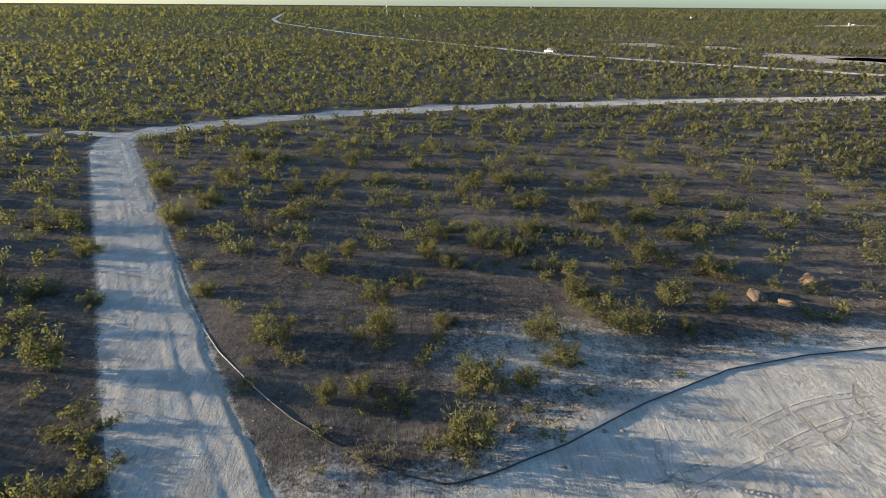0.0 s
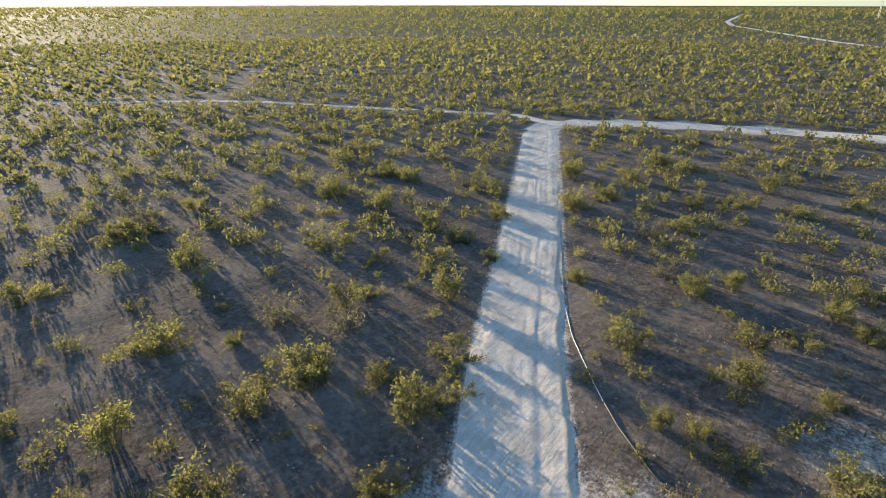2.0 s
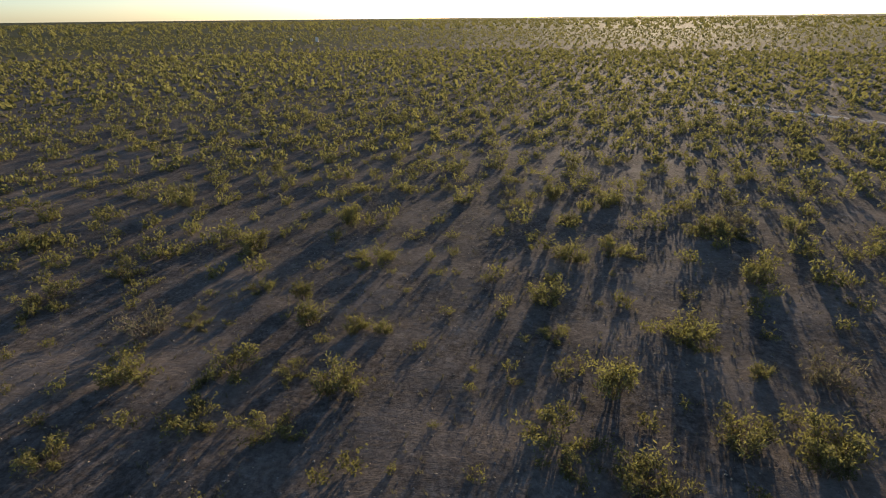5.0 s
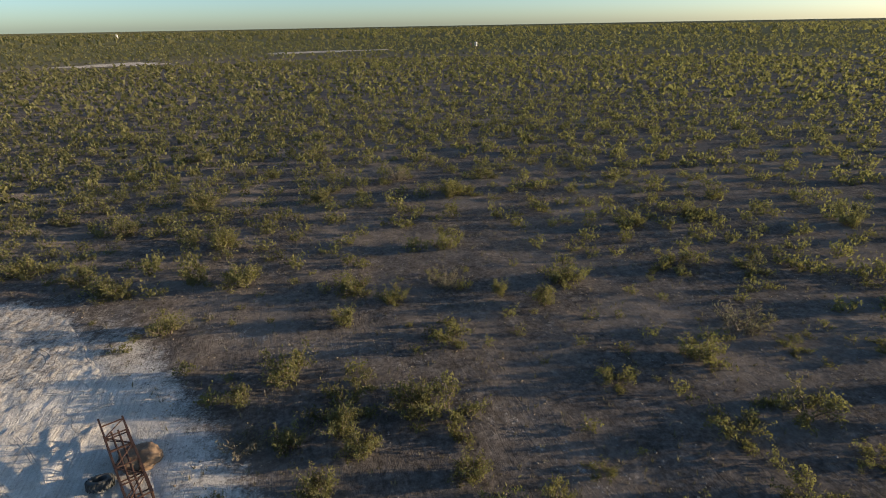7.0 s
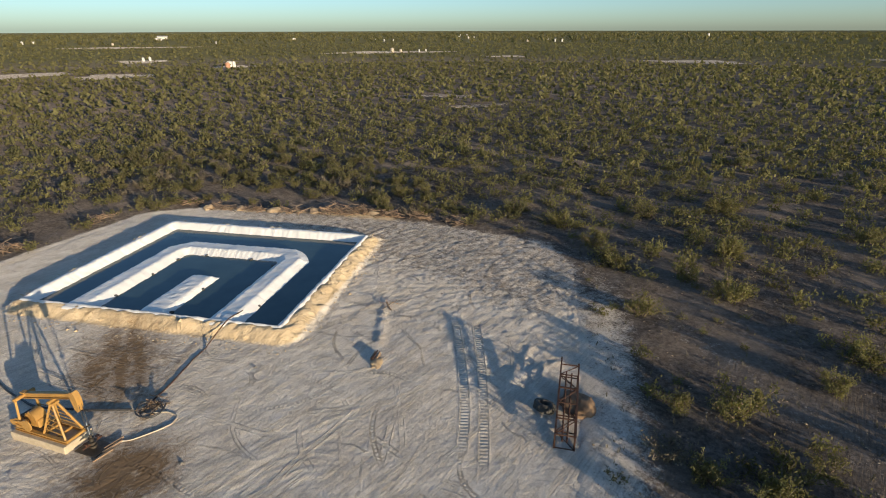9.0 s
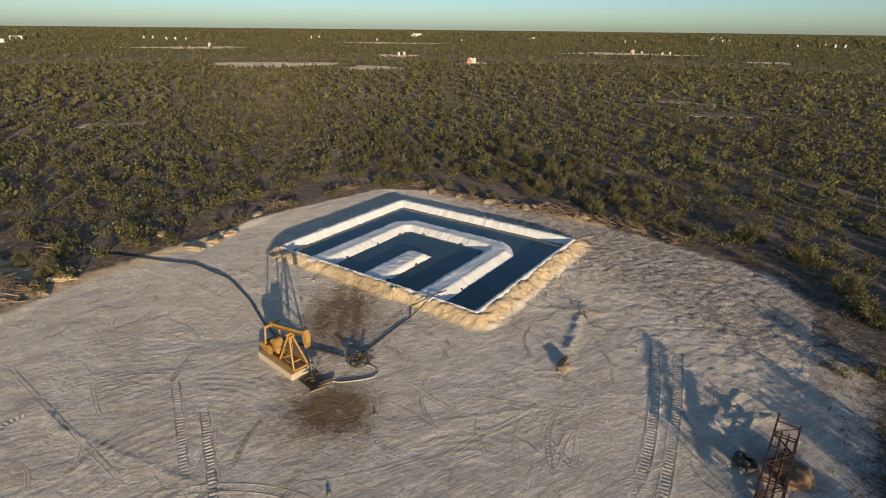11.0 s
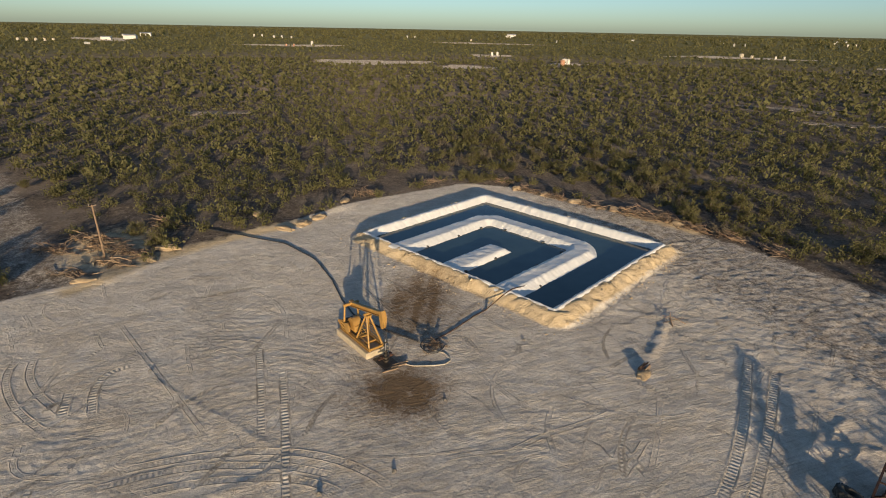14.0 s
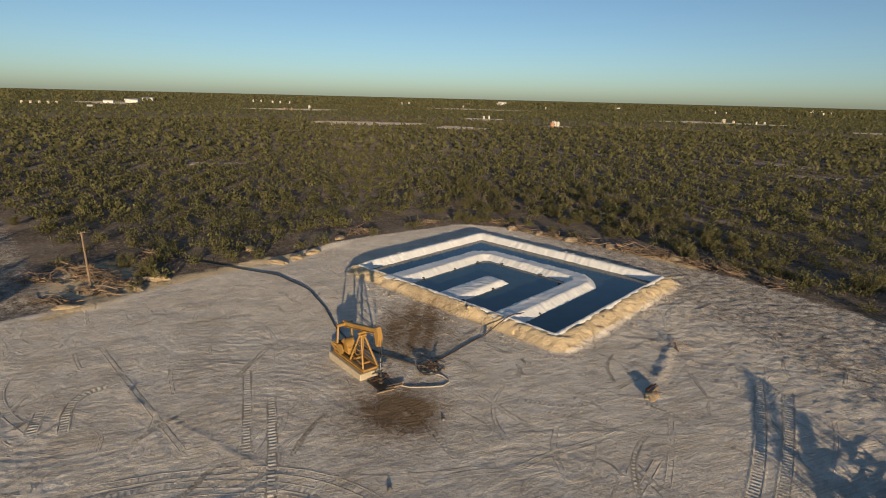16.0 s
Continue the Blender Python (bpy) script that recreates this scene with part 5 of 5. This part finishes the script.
def lay(points, lift):
    """Points of a hose laid on the ground."""
    p = np.array(points, float)
    return [(a, b, float(h) + lift) for (a, b), h in zip(p, height_at(p[:, 0], p[:, 1]))]


def dense(points, n):
    """More points along a line."""
    p = np.array(points, float)
    s = np.concatenate([[0], np.cumsum(np.hypot(*np.diff(p, axis=0).T))])
    t = np.linspace(0, s[-1], n)
    return np.c_[np.interp(t, s, p[:, 0]), np.interp(t, s, p[:, 1])]


build_pit()
build_pumpjack()
build_tower()
tube("poly_pipe", lay(dense([(-40, 80), (-29.5, 60), (-23, 48.5), (-17.9, 39.2), (-15, 33.6), (-12.8, 29.6)], 45), 0.02), 0.018, HOSE, "thin black polypipe along the road's edge", "polypipe")
tube("poly_pipe", lay(dense([(-12.8, 29.6), (-10.9, 26.7), (-8.1, 23.3), (-7.0, 22.1)], 16), 0.02), 0.022, HOSE_WHITE, "bleached white polypipe beside the road", "polypipe")
tube("poly_pipe", lay(dense([(-7.0, 22.1), (-5.7, 20.8), (-3.5, 18.9), (-0.7, 17.2), (1.5, 16.4), (3.6, 16.9), (6.9, 18.2), (11.7, 20.8), (17.5, 23.2), (22.5, 24.2), (27.9, 24.7), (36, 22.9)], 70), 0.03), 0.036, HOSE, "black polypipe along the edge of the pad", "polypipe")
tube("poly_pipe", lay(dense([(58, 12.5), (51, 6.5), (47.5, 2.3), (44.9, -0.6), (40.7, -2.6), (36.7, -3.3), (33.4, -3.5), (30.8, -3.9), (28.3, -5.5), (26.6, -6.9)], 50), 0.05), 0.06, HOSE, "black polypipe running from the scrub to the well", "polypipe")
tube("flow_line", lay(dense([(25.0, -5.0), (24.7, -5.4), (24.3, -5.9), (24.0, -6.9), (23.9, -7.6), (24.2, -8.1), (24.9, -8.0), (25.6, -7.3)], 24), 0.04), 0.030, TANK_TAN, "tan flow line looping from the wellhead", "flow line")
tube("suction_hose", lay(dense([(26.0, -7.0), (27.0, -9.0), (28.4, -11.2), (29.0, -12.3)], 16), 0.05) + [(29.9, -14.4, 0.72), (30.6, -15.9, 0.52), (31.9, -18.8, 0.20)], 0.035, RUST, "rust-red hose dipping into the pit", "hose")
tube("hose_coil", [(25.6 + (0.55 + 0.02 * k) * math.cos(k * 0.7), -7.4 + (0.42 + 0.02 * k) * math.sin(k * 0.7), 0.08 + 0.02 * k) for k in range(16)], 0.04, HOSE, "coil of black hose heaped near the well", "hose")
brush_pile(25.9, -7.6, (0.7, 0.5), 20, 0.22, 5, "tangle of pipe offcuts and sticks by the well")
brush_pile(24.0, -23.2, (0.2, 0.15), 4, 0.15, 6, "few dark sticks on the pale pad")
for k, (x, y, a, b, n, h, t) in enumerate([(53.5, -28.3, 1.6, 0.7, 50, 0.7, 0.5), (50.3, -30.0, 1.5, 0.7, 45, 0.6, 0.5), (46.5, -32.4, 1.5, 0.6, 45, 0.6, 0.6), (43.0, -34.5, 1.8, 0.9, 75, 0.9, 0.6),
                                           (40.6, -36.0, 1.6, 0.9, 75, 0.9, 0.5), (37.6, -37.4, 1.7, 0.8, 60, 0.6, 0.4), (34.5, -38.8, 1.4, 0.6, 35, 0.4, 0.2), (50.2, 14.6, 2.2, 0.9, 80, 0.5, 0.9), (48.0, 13.2, 2.4, 0.8, 70, 0.4, 1.0), (44.6, 12.4, 1.8, 0.5, 45, 0.3, 0.9),
                                           (46.6, 11.6, 2.0, 0.7, 60, 0.45, 0.9), (48.6, 17.2, 1.8, 0.7, 45, 0.4, 1.0), (53.0, 9.8, 1.8, 0.8, 50, 0.5, 0.9), (43.2, 14.8, 1.8, 0.6, 40, 0.3, 1.0), (58.0, -27.0, 1.5, 0.6, 30, 0.5, 0.6),
                                           (31.0, -39.8, 1.4, 0.6, 30, 0.4, 0.2), (60.0, -18.0, 0.7, 2.0, 40, 0.5, 0.2), (57.5, -10.0, 0.7, 2.0, 40, 0.5, 0.2)]):
    brush_pile(x, y, (a, b), n, h, 20 + k, "heap of uprooted brown brush at the pad's edge", t)
for k, (x, y, a, b, h) in enumerate([(46.6, 8.7, 1.5, 0.55, 0.42), (49.6, -2.6, 1.3, 0.7, 0.45), (48.6, -0.8, 1.5, 0.5, 0.35), (51.0, -4.2, 1.1, 0.7, 0.4), (44.6, 9.6, 1.2, 0.45, 0.3), (41.6, 13.6, 1.2, 0.5, 0.25), (51.8, -29.4, 1.0, 0.6, 0.5),
                                     (48.4, -31.2, 1.0, 0.6, 0.5), (44.8, -33.6, 0.9, 0.6, 0.5), (39.0, -36.6, 0.9, 0.5, 0.4), (54.8, -27.4, 0.9, 0.6, 0.5), (53.6, 1.4, 1.2, 0.5, 0.4), (55.5, -7.5, 0.6, 1.1, 0.4)]):
    mound("earth_mound", x, y, (a * 0.7, b * 0.85, h * 0.75), PALE_CLOD, "tan caliche spoil heap at the pad's edge", k + 1)
mound("earth_mound", 29.3, 32.8, (1.0, 0.75, 0.5), ORANGE_SOIL, "orange-tan spoil heap among shrubs", 41)
mound("boulder", 23.9, 31.0, (0.85, 0.6, 0.36), DAMP_SOIL, "grey caliche boulder among shrubs", 42, "boulder")
mound("earth_mound", 25.3, 29.8, (0.6, 0.4, 0.25), ORANGE_SOIL, "low orange-tan spoil heap among shrubs", 43)
mound("earth_mound", 4.8, 19.4, (0.32, 0.22, 0.32), ORANGE_SOIL, "small orange-tan clod beside the polypipe", 44)
mound("earth_mound", 8.75, -21.2, (0.95, 0.8, 0.42), ORANGE_SOIL, "low rusty-brown mound beside the lattice mast", 45)
for k, (x, y, r) in enumerate([(17.2, -3.0, 0.12), (16.95, 0.15, 0.13), (28.1, 7.6, 0.1), (24.9, -13.0, 0.1), (21.0, -6.6, 0.1), (6.6, 17.0, 0.1), (9.0, 19.0, 0.12), (9.9, 19.0, 0.1)]):
    mound("stone", x, y, (r, r * 0.8, r * 0.7), GREY_STONE, "pale stone lying on the caliche pad", 60 + k, "stone", 0.2)
mound("stone", -14.1, 41.4, (0.22, 0.18, 0.18), TANK_WHITE, "small white stone on bare soil", 81, "stone", 0.1)


# ---- far things ----
def tank(name, r, h, shell, label):
    thing = tagged(new(name), label, "storage tank", "storage tanks in the scrub")
    bm = bmesh.new()
    rod(bm, (0, 0, 0), (0, 0, h), r, sides=24)
    body = part("shell", bm, shell, thing)
    for z in (0.05, h * 0.5, h - 0.05):
        bm = bmesh.new()
        rod(bm, (0, 0, z - 0.05), (0, 0, z + 0.05), r + 0.04, sides=24)
        part("band", bm, shell, body)
    bm = bmesh.new()
    rod(bm, (0, 0, h), (0, 0, h + r * 0.28), r * 1.02, 0.15, sides=24)
    part("roof", bm, shell, thing)
    bm = bmesh.new()
    for s in (-0.2, 0.2):
        beam(bm, (r + 0.1, s, 0), (r + 0.1, s, h + 0.4), 0.05)
    for k in range(int(h / 0.4)):
        beam(bm, (r + 0.1, -0.2, 0.3 + 0.4 * k), (r + 0.1, 0.2, 0.3 + 0.4 * k), 0.04)
    part("ladder", bm, DARK_STEEL, thing)
    bm = bmesh.new()
    rod(bm, (0, 0, h), (0, 0, h + r * 0.28 + 0.5), 0.09, sides=8)
    part("vent", bm, SILVER, thing)
    return thing


def shed(w, d, h, wall, label):
    thing = tagged(new("shed"), label, "shed", "sheds in the scrub")
    bm = bmesh.new()
    box(bm, (w, d, h), (0, 0, h / 2))
    part("wall", bm, wall, thing)
    bm = bmesh.new()
    v = [bm.verts.new(p) for p in ((-w * 0.53, -d * 0.55, h), (w * 0.53, -d * 0.55, h), (w * 0.53, d * 0.55, h), (-w * 0.53, d * 0.55, h), (-w * 0.53, 0, h * 1.3), (w * 0.53, 0, h * 1.3))]
    for f in ((0, 1, 5, 4), (2, 3, 4, 5), (0, 4, 3), (1, 2, 5), (3, 2, 1, 0)):
        bm.faces.new([v[i] for i in f])
    part("roof", bm, SILVER, thing)
    for x in (-0.25, 0.25):
        bm = bmesh.new()
        box(bm, (w * 0.12, 0.06, h * 0.35), (w * x, -d / 2 - 0.02, h * 0.55))
        part("window", bm, WINDOW, thing)
    return thing


def pickup():
    thing = tagged(new("pickup_truck"), "white pickup truck on the far dirt road", "pickup truck")
    bm = bmesh.new()
    box(bm, (5.4, 1.9, 0.7), (0, 0, 0.85), bevel=0.12)
    part("body", bm, TANK_WHITE, thing)
    bm = bmesh.new()
    box(bm, (2.3, 1.75, 0.75), (0.1, 0, 1.5), bevel=0.18)
    cab = part("cab", bm, TANK_WHITE, thing)
    bm = bmesh.new()
    box(bm, (1.9, 1.78, 0.4), (0.1, 0, 1.6), bevel=0.05)
    part("window", bm, WINDOW, cab)
    for x in (-1.7, 1.7):
        for y in (-0.85, 0.85):
            bm = bmesh.new()
            rod(bm, (x, y - 0.13, 0.40), (x, y + 0.13, 0.40), 0.40, sides=16)
            wheel = part("wheel", bm, RUBBER, thing)
            bm = bmesh.new()
            rod(bm, (x, y - 0.15, 0.40), (x, y + 0.15, 0.40), 0.2, sides=12)
            part("rim", bm, SILVER, wheel)
    thing.matrix_world = pose(59.5, 229, 0.15, 0, 0, 122)


def mast(x, y, h):
    thing = tagged(new("radio_mast"), "tall pale lattice radio mast on the horizon", "radio mast")
    for k in range(3):
        a = 2 * math.pi * k / 3
        bm = bmesh.new()
        rod(bm, (1.0 * math.cos(a), 1.0 * math.sin(a), 0), (0.4 * math.cos(a), 0.4 * math.sin(a), h), 0.32, 0.22, sides=6)
        part("leg", bm, TANK_WHITE, thing)
    for k in range(8):
        bm = bmesh.new()
        rod(bm, (0, 0, h * k / 8), (0, 0, h * k / 8 + 0.4), 1.05 - 0.07 * k, sides=6)
        part("ring", bm, TANK_WHITE, thing)
    thing.matrix_world = pose(x, y, 0)


TANKS = {"white": tank("storage_tank", 1.5, 4.2, TANK_WHITE, "white steel storage tank among mesquite scrub"),
         "rust": tank("storage_tank", 1.5, 3.6, TANK_RUST, "rust-red steel storage tank among mesquite scrub"),
         "tan": tank("storage_tank", 2.4, 4.4, TANK_TAN, "tan steel storage tank among mesquite scrub")}
first = set()
for kind, x, y, s in [("rust", 257.5, -154, 0.9), ("white", 260.5, -157, 0.9), ("white", 269, -164.5, 0.95), ("white", 362, -161, 1.0), ("white", 364, -166, 1.0), ("tan", 333, -352, 1.0), ("tan", 329, -358, 1.0),
                      ("white", 317, -368, 0.9), ("white", 314, -373, 0.9), ("rust", 515, -36, 1.0), ("rust", 512, -42, 1.0), ("white", 552, -62, 1.5), ("tan", 607, 186, 1.1), ("tan", 606, 179, 1.1), ("tan", 605, 172, 1.1),
                      ("tan", 604, 165, 1.1), ("tan", 603, 158, 1.1), ("white", 808, -42, 1.6), ("white", 806, -52, 1.6), ("white", 800, -64, 1.4), ("white", 921, -258, 1.8), ("white", 917, -270, 1.8), ("white", 735, -429, 1.3),
                      ("tan", 777, -313, 1.2), ("white", 648, -649, 1.4), ("white", 640, -660, 1.4), ("white", 632, -672, 1.3), ("white", 714, -956, 2.0), ("white", 655, -907, 1.8), ("white", 648, -915, 1.8), ("white", 3, 867, 1.2),
                      ("white", 20, 871, 1.2), ("white", 27, 871, 1.2), ("white", -156, -461, 1.5), ("rust", -152, -463, 1.3), ("white", -440, -173, 1.5), ("white", -441, -195, 1.1), ("white", 413, -774, 1.7), ("white", 404, -779, 1.7),
                      ("white", 395, -784, 1.7), ("tan", 440, -760, 1.3), ("white", 350, -1423, 3.0), ("white", 200, 2015, 3.2), ("white", 230, 2010, 3.0), ("white", 543, 2463, 4.0), ("white", 790, -784, 1.7), ("white", 878, -1182, 2.2),
                      ("white", 864, -1190, 2.2), ("white", 902, -19, 1.5), ("white", 896, -30, 1.5), ("white", 462, 577, 1.2)]:
    m = pose(x, y, 0.08, 0, 0, (x * 7) % 360) @ Matrix.Scale(s * (0.85 if abs(x) + abs(y) < 450 else 0.68), 4)
    if kind in first:
        copy_thing(TANKS[kind], m)
    else:
        first.add(kind)
        TANKS[kind].matrix_basis = m
hut = shed(13, 6, 3.6, TANK_WHITE, "white metal shed among distant scrub")
hut.matrix_basis = pose(850, 117, 0, 0, 0, 85)
for x, y, t, s in ((441, 868, 20, 0.9), (1200, -583, 60, 2.4), (664, 128, 80, 1.2), (700, 112, 80, 1.6), (466, 575, 30, 0.7), (1066, -509, 60, 1.6), (843, 140, 80, 0.9), (532, 117, 40, 0.6), (928, -707, 50, 0.9)):
    copy_thing(hut, pose(x, y, 0, 0, 0, t) @ Matrix.Scale(s * 0.6, 4))
pickup()
mast(-25, 982, 24)


# ---- litter of the desert floor ----
def strew(name, count, size, flat, material, label, seed, lo, hi, on=None):
    """Loose bits too many to count, lying on the soil, or within an outline of the pad."""
    rng = np.random.RandomState(seed)
    r, a = np.sqrt(rng.uniform(lo ** 2, hi ** 2, count)), rng.uniform(0, 2 * np.pi, count)
    x, y = r * np.cos(a), r * np.sin(a)
    d = inside(x, y, PAD)
    keep = (d < -0.3) & (to_line(x, y, ROAD)[0] > 2.6) if on is None else (inside(x, y, on) > 0) & (d > 0.3) & (pit_gap(x, y) > 0.4)
    x, y, d = x[keep], y[keep], d[keep]
    n = len(x)
    z = land(x, y, d, fine=on is not None)
    s = size * rng.uniform(0.4, 1.6, n)[:, None]
    base = np.array([(1, 0, 0), (0, 1, 0), (-1, 0, 0), (0, -1, 0), (0, 0, 1), (0, 0, -0.3)], float) * (1, 0.8, flat)
    v = base[None] * s[..., None] * rng.uniform(0.6, 1.4, (n, 6, 3))
    t = rng.uniform(0, 6.28, n)[:, None]
    v = np.stack([v[..., 0] * np.cos(t) - v[..., 1] * np.sin(t) + x[:, None], v[..., 0] * np.sin(t) + v[..., 1] * np.cos(t) + y[:, None], v[..., 2] + z[:, None]], -1)
    f = np.array([(0, 1, 4), (1, 2, 4), (2, 3, 4), (3, 0, 4), (1, 0, 5), (2, 1, 5), (3, 2, 5), (0, 3, 5)])
    me = mesh_from(name, v.reshape(-1, 3), None, (f[None] + 6 * np.arange(n)[:, None, None]).reshape(-1, 3))
    me.materials.append(material)
    tagged(new(name, me), label, name, kind="stuff")


def tufts(count, lo, hi, seed):
    rng = np.random.RandomState(seed)
    r, a = np.sqrt(rng.uniform(lo ** 2, hi ** 2, count)), rng.uniform(0, 2 * np.pi, count)
    x, y = r * np.cos(a), r * np.sin(a)
    keep = free_of_paths(x, y)
    x, y = x[keep], y[keep]
    patterns = []
    for s in range(4):
        g = np.random.RandomState(70 + s)
        v = []
        for k in range(6):
            b = g.uniform(0, 6.28)
            p = np.array((0.25 * math.cos(b), 0.25 * math.sin(b), 0))
            e = p * g.uniform(1.5, 3.6) + np.array((0, 0, g.uniform(0.5, 1.1)))
            w = np.cross(e - p, (0, 0, 1.0))
            w *= 0.09 / (np.linalg.norm(w) + 1e-6)
            v += [p - w, p + w, e + w * 0.3, e - w * 0.3]
        patterns.append((np.array(v), np.arange(24).reshape(6, 4)))
    sown("dry_grass", x, y, rng.uniform(0.10, 0.26, len(x)), patterns, LEAF_GREY, "dry grey-brown grass tufts on bare soil", seed)["category"] = "grass"


def crumble():
    """Clods along the pit's bank and the pad's rough edges."""
    rng = np.random.RandomState(12)
    u, v = rng.uniform(-3.0, PIT_L + 2.0, 4500), rng.uniform(-2.6, PIT_W + 2.5, 4500)
    x, y = PIT_AT[0] + u * PIT_U[0] + v * PIT_V[0], PIT_AT[1] + u * PIT_U[1] + v * PIT_V[1]
    g = pit_gap(x, y)
    keep = (g > 0.28) & (g < 2.3)
    x, y = x[keep], y[keep]
    n = len(x)
    s = (0.028 * rng.gamma(2.0, 0.6, n) + 0.015)[:, None]
    base = np.array([(1, 0, 0), (0, 1, 0), (-1, 0, 0), (0, -1, 0), (0, 0, 0.8), (0, 0, -0.5)], float)
    w = base[None] * s[..., None] * rng.uniform(0.6, 1.4, (n, 6, 3)) + np.stack([x, y, height_at(x, y) + 0.01], -1)[:, None]
    f = np.array([(0, 1, 4), (1, 2, 4), (2, 3, 4), (3, 0, 4), (1, 0, 5), (2, 1, 5), (3, 2, 5), (0, 3, 5)])
    me = mesh_from("clods", w.reshape(-1, 3), None, (f[None] + 6 * np.arange(n)[:, None, None]).reshape(-1, 3))
    me.materials.append(SAND_CLOD)
    tagged(new("clods", me), "loose tan clods along the pit's bank", "clods", kind="stuff")


SAND_CLOD = plain("sand_clod", (0.44, 0.33, 0.20), (0.62, 0.49, 0.32), 2.0, 0.95, 0, 0.4, 0.03)
crumble()
strew("stones", 7000, 0.055, 0.7, GREY_STONE, "small grey stones scattered on dry soil", 7, 13, 60)
strew("pale_chips", 3500, 0.06, 0.5, PALE_CLOD, "pale caliche chips scattered on dry soil", 8, 13, 50)
tufts(12000, 13, 62, 9)
strew("pad_pebbles", 9000, 0.026, 0.8, PALE_CLOD, "small pale pebbles strewn over the caliche pad", 17, 10, 62, PAD)
strew("pad_debris", 9000, 0.075, 0.35, TWIG, "dark twigs and crumbs pressed into the pad's rough end", 18, 22, 62, [(14, -26), (24, -25), (33, -33), (44, -33), (36, -40), (18, -41)])
